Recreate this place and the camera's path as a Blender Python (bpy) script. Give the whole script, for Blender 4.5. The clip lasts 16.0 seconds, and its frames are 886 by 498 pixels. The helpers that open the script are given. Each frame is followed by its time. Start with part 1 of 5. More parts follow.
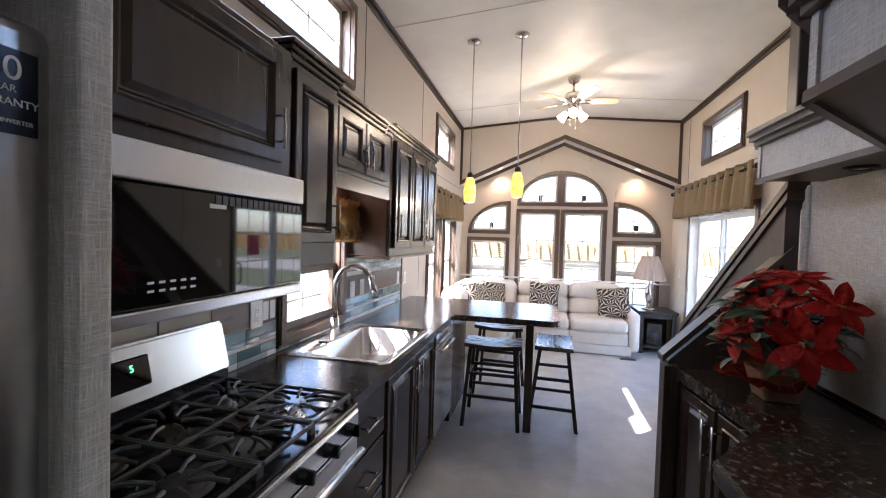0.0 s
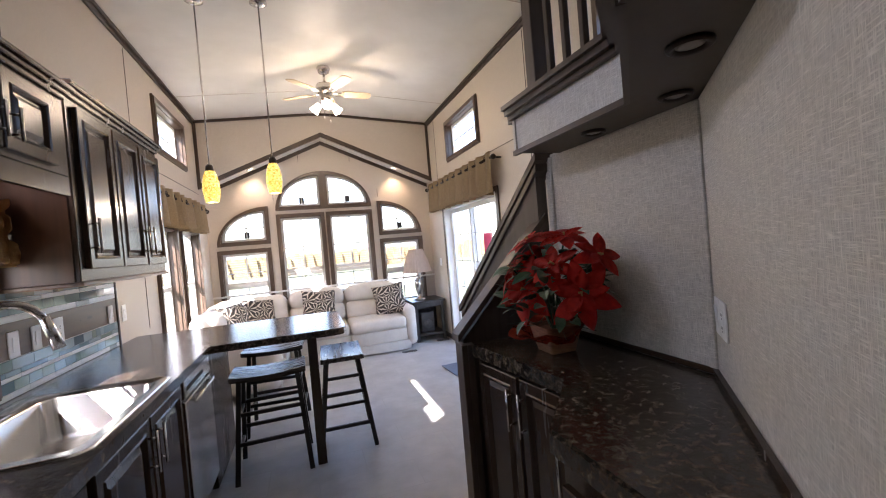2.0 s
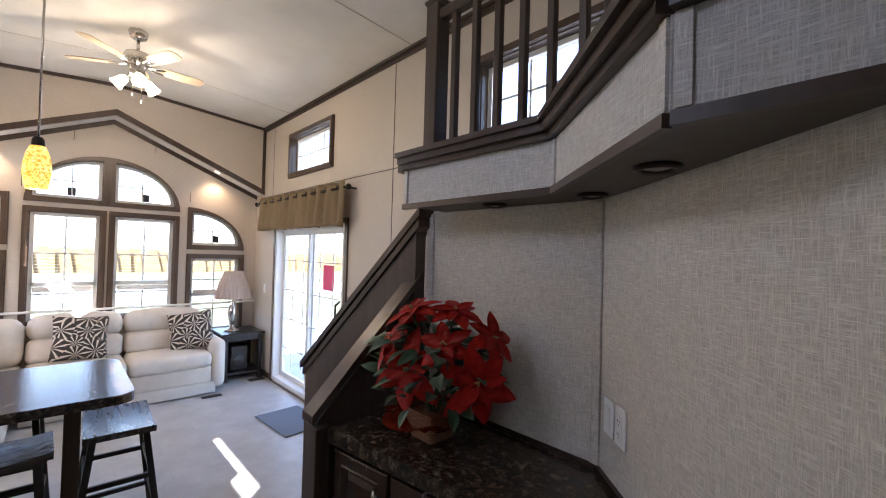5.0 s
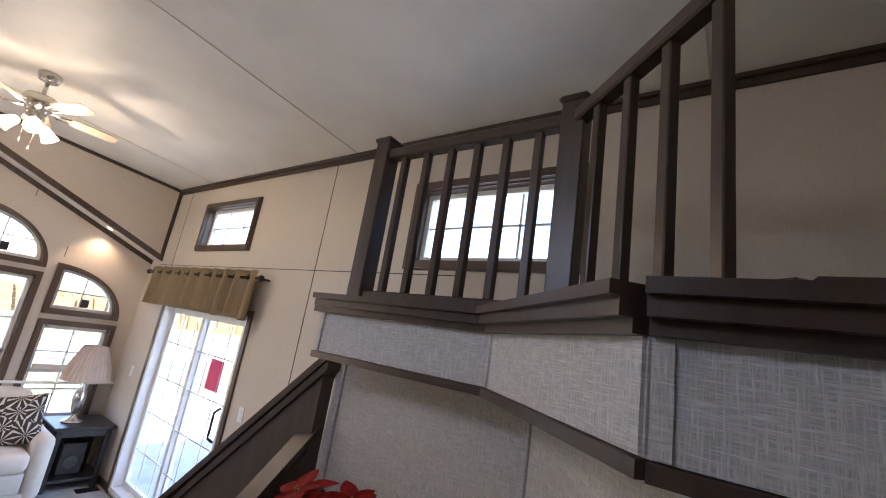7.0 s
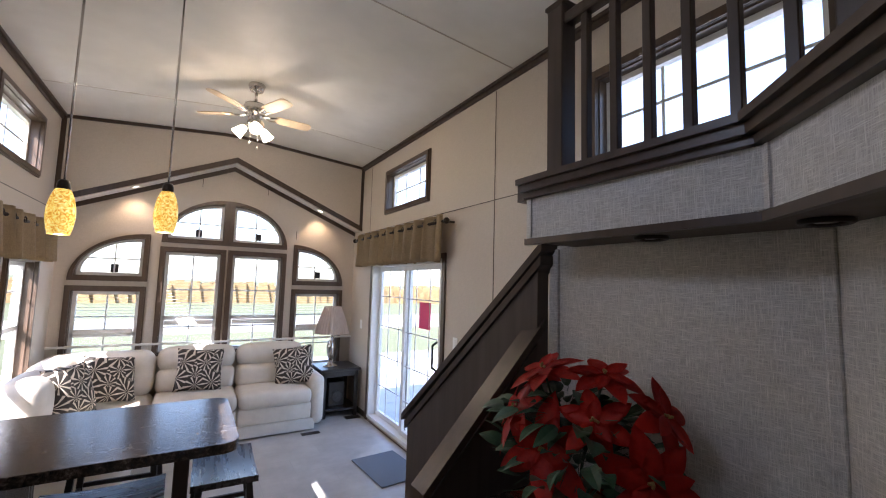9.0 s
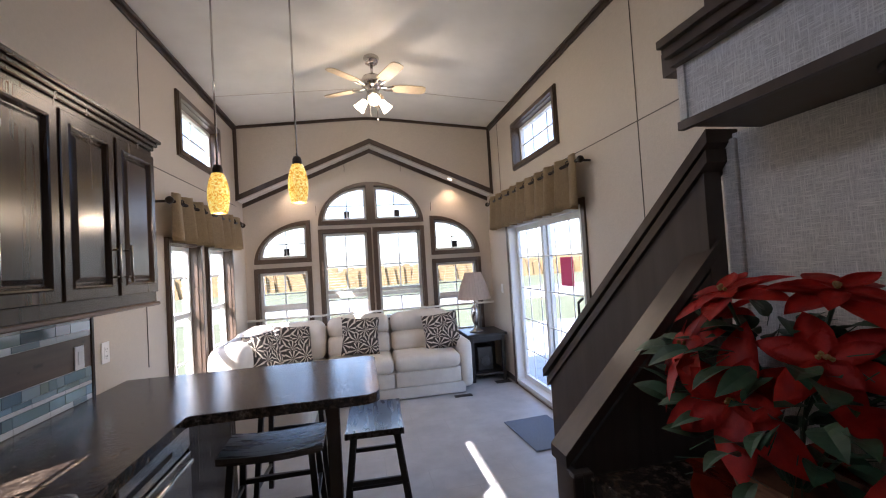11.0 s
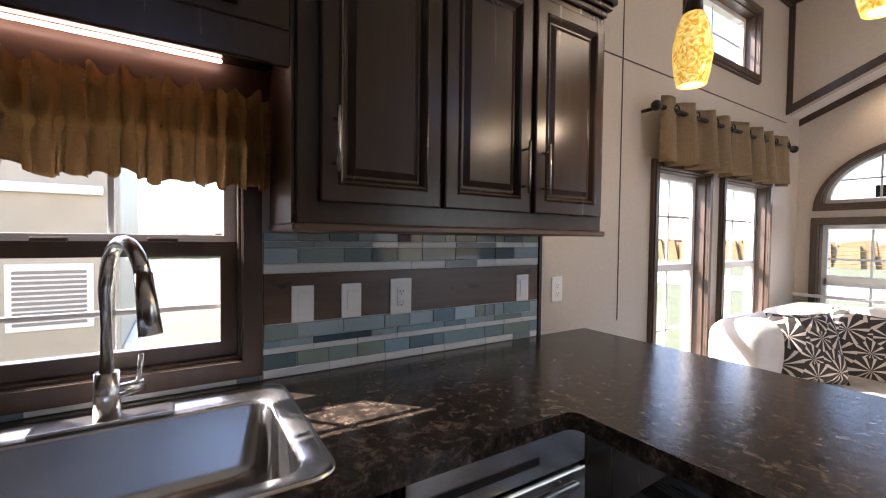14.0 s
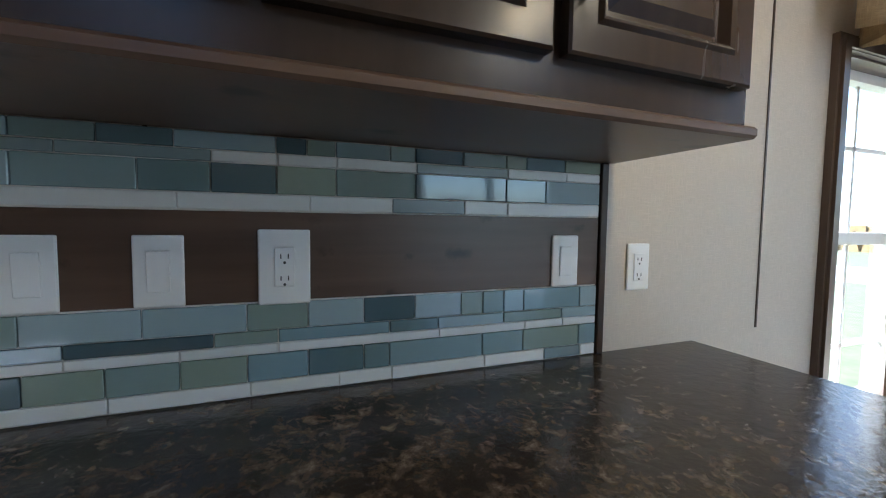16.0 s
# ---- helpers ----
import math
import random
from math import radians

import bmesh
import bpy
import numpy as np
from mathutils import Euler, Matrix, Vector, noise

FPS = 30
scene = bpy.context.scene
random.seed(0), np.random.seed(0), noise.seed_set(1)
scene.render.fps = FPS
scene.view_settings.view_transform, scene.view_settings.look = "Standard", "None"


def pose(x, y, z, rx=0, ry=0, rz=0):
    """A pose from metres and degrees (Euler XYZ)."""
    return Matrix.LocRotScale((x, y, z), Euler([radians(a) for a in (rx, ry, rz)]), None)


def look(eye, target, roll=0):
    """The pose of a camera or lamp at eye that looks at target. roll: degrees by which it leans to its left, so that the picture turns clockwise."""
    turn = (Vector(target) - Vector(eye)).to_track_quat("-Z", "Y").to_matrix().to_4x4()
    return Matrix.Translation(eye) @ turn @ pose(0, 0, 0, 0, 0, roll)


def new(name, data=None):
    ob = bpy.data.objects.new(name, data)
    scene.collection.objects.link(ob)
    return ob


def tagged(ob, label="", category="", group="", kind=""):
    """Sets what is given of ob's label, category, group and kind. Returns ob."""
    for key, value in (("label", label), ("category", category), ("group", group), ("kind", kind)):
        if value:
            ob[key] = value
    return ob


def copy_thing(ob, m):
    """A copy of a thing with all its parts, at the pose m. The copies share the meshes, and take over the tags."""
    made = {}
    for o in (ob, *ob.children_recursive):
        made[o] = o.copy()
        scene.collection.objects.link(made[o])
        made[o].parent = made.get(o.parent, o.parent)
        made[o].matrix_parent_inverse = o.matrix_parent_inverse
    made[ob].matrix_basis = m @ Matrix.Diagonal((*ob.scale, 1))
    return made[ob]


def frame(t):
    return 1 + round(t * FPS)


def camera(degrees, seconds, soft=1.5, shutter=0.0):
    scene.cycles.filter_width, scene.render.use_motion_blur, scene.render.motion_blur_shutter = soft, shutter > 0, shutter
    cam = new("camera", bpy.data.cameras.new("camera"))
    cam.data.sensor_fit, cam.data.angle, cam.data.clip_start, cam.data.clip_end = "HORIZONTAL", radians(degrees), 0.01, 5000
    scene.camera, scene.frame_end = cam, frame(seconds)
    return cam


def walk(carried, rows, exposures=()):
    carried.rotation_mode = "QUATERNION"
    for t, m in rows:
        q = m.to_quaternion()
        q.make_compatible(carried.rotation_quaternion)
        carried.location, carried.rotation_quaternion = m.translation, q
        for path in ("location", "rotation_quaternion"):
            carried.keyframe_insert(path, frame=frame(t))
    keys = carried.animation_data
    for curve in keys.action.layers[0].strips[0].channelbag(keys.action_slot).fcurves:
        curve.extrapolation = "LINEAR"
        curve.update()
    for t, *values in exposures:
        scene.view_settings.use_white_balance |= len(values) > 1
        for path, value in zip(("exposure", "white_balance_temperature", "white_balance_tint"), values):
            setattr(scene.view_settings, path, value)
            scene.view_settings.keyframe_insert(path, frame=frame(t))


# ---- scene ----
cam = camera(94.1, 16.0, soft=1.1)

# camera and walk
PATH = [
    (0, (1.299, -0.066, 1.527), (0.833, 1.878, 1.469), 1.7),
    (0.5, (1.277, -0.071, 1.514), (1.077, 1.919, 1.526), -0.3),
    (1, (1.270, 0.042, 1.499), (1.315, 2.041, 1.468), -0.8),
    (1.5, (1.269, 0.156, 1.482), (1.576, 2.132, 1.472), -2.5),
    (2, (1.242, 0.317, 1.428), (1.873, 2.215, 1.391), -4.9),
    (2.5, (1.222, 0.473, 1.390), (2.159, 2.236, 1.269), -6.9),
    (3, (1.213, 0.553, 1.339), (2.301, 2.196, 0.998), -5.6),
    (3.5, (1.210, 0.577, 1.293), (2.419, 2.064, 0.721), -3.3),
    (4, (1.181, 0.600, 1.258), (2.444, 2.036, 0.671), -2.1),
    (4.5, (1.130, 0.621, 1.427), (2.464, 2.078, 1.118), -0.3),
    (5, (1.154, 0.676, 1.615), (2.520, 2.137, 1.647), 1.6),
    (7.3, (1.235, 0.848, 1.929), (2.780, 2.031, 2.389), 9.9),
    (7.5, (1.247, 0.910, 1.874), (2.765, 2.176, 2.177), 11.5),
    (8, (1.243, 0.955, 1.730), (2.400, 2.540, 2.111), 4.4),
    (8.5, (1.222, 0.952, 1.700), (2.267, 2.620, 2.057), 1.6),
    (9, (1.210, 0.975, 1.655), (2.241, 2.679, 1.831), 1.6),
    (9.5, (1.211, 0.937, 1.596), (2.104, 2.726, 1.643), 1.0),
    (9.7, (1.216, 0.922, 1.594), (2.019, 2.754, 1.590), 0.1),
    (12, (1.504, 1.492, 1.449), (1.482, 3.488, 1.583), -0.2),
    (12.5, (1.456, 1.657, 1.477), (1.058, 3.613, 1.595), 2.4),
    (13, (1.428, 1.913, 1.414), (0.509, 3.689, 1.434), 2.1),
    (13.5, (1.386, 2.101, 1.373), (-0.051, 3.491, 1.319), 0.6),
    (14, (1.343, 2.283, 1.355), (-0.345, 3.353, 1.299), 0.7),
    (14.5, (1.190, 2.467, 1.321), (-0.539, 3.473, 1.277), 1.3),
    (15, (0.997, 2.637, 1.301), (-0.764, 3.584, 1.246), 1.9),
    (15.5, (0.832, 2.847, 1.249), (-0.964, 3.723, 1.158), 1.3),
    (16, (0.776, 2.947, 1.221), (-1.084, 3.672, 1.097), 0.7),
]
walk(cam, [(t, look(eye, target, roll)) for t, eye, target, roll in PATH], exposures=[(0.0, 3.4, 5950, 21), (1.5, 3.25, 6150, 22), (2.5, 3.1, 5950, 21), (3.5, 2.95, 5850, 20), (5.0, 3.1, 6000, 20), (8.0, 2.85, 6000, 22), (9.0, 2.55, 5900, 20), (9.5, 2.55, 5850, 20), (12.5, 2.45, 5950, 22), (14.0, 2.45, 6150, 22), (15.0, 2.55, 5700, 13), (16.0, 2.7, 5400, 7)])

# daylight: low autumn sun from the kitchen side, through the left windows
SUN_WAY = Vector((2.17, 2.05, -2.80)).normalized()
world = bpy.data.worlds.new("sky")
scene.world = world
world.use_nodes = True
wn = world.node_tree.nodes
sky = wn.new("ShaderNodeTexSky")
sky.sky_type, sky.sun_disc = "NISHITA", False
sky.sun_elevation = math.asin(-SUN_WAY.z)
sky.dust_density, sky.air_density = 1.3, 1.0
sky.sun_rotation = math.atan2(-SUN_WAY.x, -SUN_WAY.y)
world.node_tree.links.new(sky.outputs[0], wn["Background"].inputs[0])
wn["Background"].inputs[1].default_value = 0.15
sun_data = bpy.data.lights.new("sun", "SUN")
sun_data.energy, sun_data.angle, sun_data.color = 5.0, radians(0.5), (1.0, 0.95, 0.86)
sun = new("sun", sun_data)
sun.matrix_world = look((0, 0, 30), Vector((0, 0, 30)) + SUN_WAY)


# area lamp added outside the high window over the range, standing in for skylight
sky_data = bpy.data.lights.new("sky_standin_lamp", "AREA")
sky_data.shape, sky_data.size, sky_data.size_y, sky_data.energy, sky_data.color = "RECTANGLE", 1.10, 0.42, 0.95, (1.0, 0.97, 0.93)
sky_lamp = new("sky_standin_lamp", sky_data)
sky_lamp.matrix_world = look((-0.105, 1.93, 2.795), (1.2, 1.93, 2.25))


def point_lamp(name, at, power, color=(1.0, 0.78, 0.5), size=0.03):
    d = bpy.data.lights.new(name, "POINT")
    d.energy, d.color, d.shadow_soft_size = power, color, size
    ob = new(name, d)
    ob.location = at
    return ob


# ---------- materials ----------
def mat(name, base, rough=0.5, metal=0.0, spec=0.5):
    m = bpy.data.materials.new(name)
    m.use_nodes = True
    b = m.node_tree.nodes["Principled BSDF"]
    b.inputs["Base Color"].default_value = (*base, 1)
    b.inputs["Roughness"].default_value = rough
    b.inputs["Metallic"].default_value = metal
    b.inputs["Specular IOR Level"].default_value = spec
    return m


def node(m, kind, **inputs):
    n = m.node_tree.nodes.new(kind)
    for k, v in inputs.items():
        n.inputs[k.replace("_", " ")].default_value = v
    return n


def link(m, a, b):
    m.node_tree.links.new(a, b)


def coords(m, scale=(1, 1, 1), rot=(0, 0, 0)):
    tc = m.node_tree.nodes.new("ShaderNodeTexCoord")
    mp = m.node_tree.nodes.new("ShaderNodeMapping")
    mp.inputs["Scale"].default_value = scale
    mp.inputs["Rotation"].default_value = rot
    link(m, tc.outputs["Object"], mp.inputs[0])
    return mp.outputs[0]


def ramp(m, src, stops):
    r = m.node_tree.nodes.new("ShaderNodeValToRGB")
    e = r.color_ramp.elements
    while len(e) < len(stops):
        e.new(0.5)
    for el, (p, c) in zip(e, stops):
        el.position, el.color = p, (*c, 1)
    link(m, src, r.inputs[0])
    return r.outputs[0]


def bsdf(m):
    return m.node_tree.nodes["Principled BSDF"]


def bump(m, src, strength=0.3, dist=0.002):
    b = node(m, "ShaderNodeBump", Strength=strength, Distance=dist)
    link(m, src, b.inputs["Height"])
    link(m, b.outputs[0], bsdf(m).inputs["Normal"])


def noisy(m, base, dark, scale=4.0, detail=6.0, stretch=(1, 1, 1), lo=0.3, hi=0.7, rough=None, bumps=0.0):
    """Two-scale mottling between two colours, with optional roughness range and relief."""
    n = node(m, "ShaderNodeTexNoise", Scale=scale, Detail=detail, Roughness=0.62)
    link(m, coords(m, stretch), n.inputs["Vector"])
    link(m, ramp(m, n.outputs[0], [(lo, dark), (hi, base)]), bsdf(m).inputs["Base Color"])
    if rough:
        r = node(m, "ShaderNodeMapRange", To_Min=rough[0], To_Max=rough[1])
        link(m, n.outputs[0], r.inputs[0])
        link(m, r.outputs[0], bsdf(m).inputs["Roughness"])
    if bumps:
        bump(m, n.outputs[0], bumps)
    return m


def linen(name, base, dark, amount=0.5):
    """Woven wall panel: two crossed streaky noises."""
    m = mat(name, base, 0.55, spec=0.4)
    a = node(m, "ShaderNodeTexNoise", Scale=1.0, Detail=3.0, Roughness=0.7)
    link(m, coords(m, (420, 420, 26)), a.inputs["Vector"])
    b = node(m, "ShaderNodeTexNoise", Scale=1.0, Detail=3.0, Roughness=0.7)
    link(m, coords(m, (26, 26, 420)), b.inputs["Vector"])
    mx = node(m, "ShaderNodeMath")
    mx.operation = "MAXIMUM"
    link(m, a.outputs[0], mx.inputs[0])
    link(m, b.outputs[0], mx.inputs[1])
    link(m, ramp(m, mx.outputs[0], [(0.42, dark), (0.68, base)]), bsdf(m).inputs["Base Color"])
    bump(m, mx.outputs[0], amount, 0.0015)
    return m


def wood(name, light, dark, rough=(0.28, 0.38), stretch=(22, 22, 1.6)):
    m = mat(name, light, 0.35, spec=0.45)
    n = node(m, "ShaderNodeTexNoise", Scale=1.3, Detail=3.5, Roughness=0.5, Distortion=0.2)
    link(m, coords(m, stretch), n.inputs["Vector"])
    link(m, ramp(m, n.outputs[0], [(0.2, dark), (0.8, light)]), bsdf(m).inputs["Base Color"])
    r = node(m, "ShaderNodeMapRange", To_Min=rough[0], To_Max=rough[1])
    link(m, n.outputs[0], r.inputs[0])
    link(m, r.outputs[0], bsdf(m).inputs["Roughness"])
    return m


def glow(name, color, strength):
    m = mat(name, color, 0.4)
    bsdf(m).inputs["Emission Color"].default_value = (*color, 1)
    bsdf(m).inputs["Emission Strength"].default_value = strength
    return m


def clear_glass(name):
    """Thin pane: see-through with a mirror film."""
    m = bpy.data.materials.new(name)
    m.use_nodes = True
    nt = m.node_tree
    nt.nodes.clear()
    out = nt.nodes.new("ShaderNodeOutputMaterial")
    mix = nt.nodes.new("ShaderNodeMixShader")
    tr = nt.nodes.new("ShaderNodeBsdfTransparent")
    gl = nt.nodes.new("ShaderNodeBsdfGlossy")
    gl.inputs["Roughness"].default_value = 0.02
    lw = nt.nodes.new("ShaderNodeLayerWeight")
    pw = nt.nodes.new("ShaderNodeMath")
    pw.operation = "POWER"
    pw.inputs[1].default_value = 5.0
    film = nt.nodes.new("ShaderNodeMath")
    film.operation = "MULTIPLY_ADD"
    film.inputs[1].default_value, film.inputs[2].default_value = 0.8, 0.035
    nt.links.new(lw.outputs["Facing"], pw.inputs[0])
    nt.links.new(pw.outputs[0], film.inputs[0])
    nt.links.new(film.outputs[0], mix.inputs[0])
    nt.links.new(tr.outputs[0], mix.inputs[1])
    nt.links.new(gl.outputs[0], mix.inputs[2])
    nt.links.new(mix.outputs[0], out.inputs[0])
    return m


M_LINEN = linen("woven_wall_panel", (0.73, 0.685, 0.62), (0.41, 0.38, 0.34), 0.6)
M_PANEL = linen("smooth_wall_panel", (0.61, 0.54, 0.46), (0.51, 0.45, 0.38), 0.28)
M_GREY = linen("grey_linen_panel", (0.68, 0.665, 0.64), (0.37, 0.36, 0.345), 0.6)
M_CEIL = noisy(mat("ceiling_paint", (0.84, 0.815, 0.75), 0.5, spec=0.4), (0.84, 0.815, 0.75), (0.74, 0.715, 0.65), 2.0, 3)
M_TRIM = wood("dark_trim", (0.075, 0.050, 0.036), (0.040, 0.026, 0.019))
M_CAB = wood("espresso_cabinet", (0.044, 0.026, 0.0172), (0.033, 0.0195, 0.0128), (0.24, 0.29))
M_CABY = wood("espresso_wood_band", (0.145, 0.088, 0.058), (0.070, 0.041, 0.027), (0.28, 0.40), (22, 1.6, 22))
# knots: small dark smudges drawn out along the grain
_v = node(M_CABY, "ShaderNodeTexVoronoi", Scale=1.0)
link(M_CABY, coords(M_CABY, (9, 5.5, 16)), _v.inputs["Vector"])
_d = node(M_CABY, "ShaderNodeTexNoise", Scale=40.0, Detail=4.0)
link(M_CABY, coords(M_CABY), _d.inputs["Vector"])
_a = node(M_CABY, "ShaderNodeMath")
_a.operation = "MULTIPLY"
link(M_CABY, _v.outputs["Distance"], _a.inputs[0])
link(M_CABY, _d.outputs[0], _a.inputs[1])
_k = ramp(M_CABY, _a.outputs[0], [(0.035, (0.28, 0.26, 0.25)), (0.10, (1.0, 1.0, 1.0))])
_x = M_CABY.node_tree.nodes.new("ShaderNodeMixRGB")
_x.blend_type = "MULTIPLY"
_x.inputs[0].default_value = 1.0
link(M_CABY, bsdf(M_CABY).inputs["Base Color"].links[0].from_socket, _x.inputs[1])
link(M_CABY, _k, _x.inputs[2])
link(M_CABY, _x.outputs[0], bsdf(M_CABY).inputs["Base Color"])
M_BROWN = wood("stair_panel", (0.105, 0.077, 0.061), (0.060, 0.043, 0.034), (0.35, 0.55))
# cabinet wood with the tube light's orange glow put into its colour
M_SIDE_LIT = wood("cabinet_side_warm_lit", (0.105, 0.052, 0.027), (0.055, 0.027, 0.015), (0.3, 0.5))
M_CASE = wood("window_casing", (0.115, 0.078, 0.055), (0.07, 0.046, 0.032))
M_WHITE = noisy(mat("white_vinyl", (0.80, 0.79, 0.76), 0.4), (0.80, 0.79, 0.76), (0.72, 0.71, 0.68), 9)
M_SOFF = noisy(mat("soffit_white", (0.82, 0.80, 0.76), 0.5), (0.82, 0.80, 0.76), (0.76, 0.74, 0.69), 3)
M_PLATE = mat("white_plastic", (0.85, 0.85, 0.84), 0.3)
M_SLOT = mat("slot_dark", (0.02, 0.02, 0.02), 0.5)
M_STEEL = noisy(mat("brushed_steel", (0.62, 0.61, 0.59), 0.28, 1.0), (0.62, 0.61, 0.59), (0.605, 0.595, 0.58), 3, 3, (2, 2, 160), rough=(0.265, 0.275))
M_SINK = noisy(mat("sink_steel", (0.70, 0.68, 0.64), 0.22, 1.0), (0.74, 0.72, 0.68), (0.62, 0.60, 0.57), 5, 4, rough=(0.16, 0.3))
M_NICKEL = mat("brushed_nickel", (0.62, 0.59, 0.55), 0.25, 1.0)
M_BLACKG = mat("black_glass", (0.006, 0.006, 0.007), 0.04, spec=0.6)
M_ENAMEL = mat("black_enamel", (0.010, 0.010, 0.012), 0.12, spec=0.6)
M_IRON = noisy(mat("cast_iron", (0.06, 0.06, 0.06), 0.45), (0.075, 0.075, 0.075), (0.03, 0.03, 0.03), 60, 4, bumps=0.2)
M_BLACK = noisy(mat("black_paint", (0.022, 0.019, 0.018), 0.35), (0.03, 0.026, 0.024), (0.014, 0.012, 0.011), 12)
M_BRONZE = mat("dark_bronze", (0.035, 0.026, 0.020), 0.35, 0.7)
M_SOFA = noisy(mat("ivory_leather", (0.66, 0.61, 0.53), 0.48), (0.68, 0.63, 0.55), (0.58, 0.53, 0.46), 7, 7, bumps=0.25)
M_SHADE = noisy(mat("pleated_shade", (0.78, 0.66, 0.58), 0.8), (0.80, 0.68, 0.60), (0.70, 0.58, 0.50), 30, 3, (1, 1, 0.1))
M_TAN = linen("tan_burlap", (0.50, 0.38, 0.22), (0.34, 0.25, 0.14), 0.5)
M_GOLD = linen("gold_burlap", (0.54, 0.34, 0.15), (0.30, 0.18, 0.075), 0.5)
bsdf(M_GOLD).inputs["Roughness"].default_value = 0.36
# daylight shows through the thin curtain cloth
_t = M_GOLD.node_tree.nodes.new("ShaderNodeBsdfTranslucent")
_t.inputs[0].default_value = (0.62, 0.36, 0.13, 1)
_m = M_GOLD.node_tree.nodes.new("ShaderNodeMixShader")
_m.inputs[0].default_value = 0.4
_e = M_GOLD.node_tree.nodes["Material Output"]
link(M_GOLD, bsdf(M_GOLD).outputs[0], _m.inputs[1])
link(M_GOLD, _t.outputs[0], _m.inputs[2])
link(M_GOLD, _m.outputs[0], _e.inputs["Surface"])
M_RED = noisy(mat("red_bract", (0.62, 0.022, 0.012), 0.5), (0.72, 0.032, 0.016), (0.44, 0.010, 0.008), 25, 5, bumps=0.3)
M_LEAF = noisy(mat("green_leaf", (0.03, 0.075, 0.035), 0.45), (0.045, 0.10, 0.05), (0.014, 0.04, 0.02), 20, 5)
M_FOIL = noisy(mat("red_foil", (0.55, 0.07, 0.03), 0.22, 0.6), (0.62, 0.10, 0.05), (0.40, 0.04, 0.02), 14, 4, bumps=0.6)
M_POT = noisy(mat("basket_pot", (0.28, 0.14, 0.07), 0.6), (0.30, 0.15, 0.08), (0.16, 0.07, 0.04), 24, 5, (1, 1, 5))
M_MAT = noisy(mat("blue_grey_mat", (0.16, 0.19, 0.23), 0.9), (0.19, 0.22, 0.26), (0.11, 0.13, 0.16), 90, 3, bumps=0.3)
M_PINK = mat("pink_sticker", (0.75, 0.06, 0.20), 0.6)
M_STICK = mat("dark_sticker", (0.012, 0.014, 0.03), 0.25)
M_GRASS = noisy(mat("lawn", (0.08, 0.11, 0.03), 0.9), (0.105, 0.115, 0.055), (0.065, 0.075, 0.035), 3, 8, bumps=0.4)
M_CORN = noisy(mat("ripe_corn", (0.20, 0.14, 0.065), 0.9), (0.24, 0.16, 0.075), (0.12, 0.085, 0.035), 2, 8)
M_DECK = noisy(mat("concrete_pad", (0.33, 0.34, 0.345), 0.85), (0.36, 0.37, 0.375), (0.28, 0.29, 0.295), 2, 7)
M_CREAM = noisy(mat("cream_siding", (0.42, 0.36, 0.26), 0.5), (0.44, 0.38, 0.28), (0.37, 0.32, 0.23), 2, 4)
M_LOUV = mat("louvre_shadow", (0.24, 0.22, 0.18), 0.6)
M_REDL = mat("red_lens", (0.5, 0.02, 0.02), 0.2)
M_ROAD = noisy(mat("gravel_road", (0.28, 0.265, 0.245), 0.9), (0.31, 0.295, 0.27), (0.22, 0.21, 0.19), 4, 7)
M_GLASS = clear_glass("window_glass")
M_BULB = glow("lit_bulb", (1.0, 0.80, 0.52), 3.0)
M_CAN = glow("lit_can", (1.0, 0.80, 0.55), 2.5)
M_TUBE = glow("lit_tube", (1.0, 0.66, 0.50), 2.6)
M_DIGIT = glow("green_digit", (0.10, 0.85, 0.25), 0.4)
M_LENS = mat("unlit_can", (0.30, 0.27, 0.24), 0.3)
M_PRINT = mat("white_print", (0.7, 0.7, 0.7), 0.5)

# laminate counter, brown with dark and rust flakes
M_TOP = mat("stone_laminate", (0.05, 0.035, 0.026), 0.19, spec=0.5)
_n = node(M_TOP, "ShaderNodeTexNoise", Scale=34.0, Detail=9.0, Roughness=0.74, Distortion=0.3)
link(M_TOP, coords(M_TOP), _n.inputs["Vector"])
link(M_TOP, ramp(M_TOP, _n.outputs[0], [(0.36, (0.010, 0.008, 0.0075)), (0.50, (0.036, 0.026, 0.019)), (0.58, (0.080, 0.058, 0.041)), (0.70, (0.20, 0.165, 0.13))]), bsdf(M_TOP).inputs["Base Color"])
_f = node(M_TOP, "ShaderNodeTexNoise", Scale=55.0, Detail=4.0)
link(M_TOP, coords(M_TOP), _f.inputs["Vector"])
bump(M_TOP, _f.outputs[0], 0.5, 0.002)

# vinyl floor: pale grey tiles in a faint grid with clouding
M_FLOOR = mat("pale_vinyl_floor", (0.5, 0.49, 0.47), 0.36, spec=0.45)
_n = node(M_FLOOR, "ShaderNodeTexNoise", Scale=5.0, Detail=8.0, Roughness=0.6)
link(M_FLOOR, coords(M_FLOOR), _n.inputs["Vector"])
_b = M_FLOOR.node_tree.nodes.new("ShaderNodeTexBrick")
_b.offset = 0.5
for _k, _v in (("Scale", 1.0), ("Mortar Size", 0.003), ("Brick Width", 0.6), ("Row Height", 0.3), ("Bias", 0.0)):
    _b.inputs[_k].default_value = _v
link(M_FLOOR, coords(M_FLOOR), _b.inputs["Vector"])
link(M_FLOOR, ramp(M_FLOOR, _n.outputs[0], [(0.3, (0.40, 0.385, 0.36)), (0.7, (0.53, 0.515, 0.485))]), _b.inputs["Color1"])
link(M_FLOOR, ramp(M_FLOOR, _n.outputs[0], [(0.3, (0.38, 0.37, 0.345)), (0.7, (0.50, 0.485, 0.46))]), _b.inputs["Color2"])
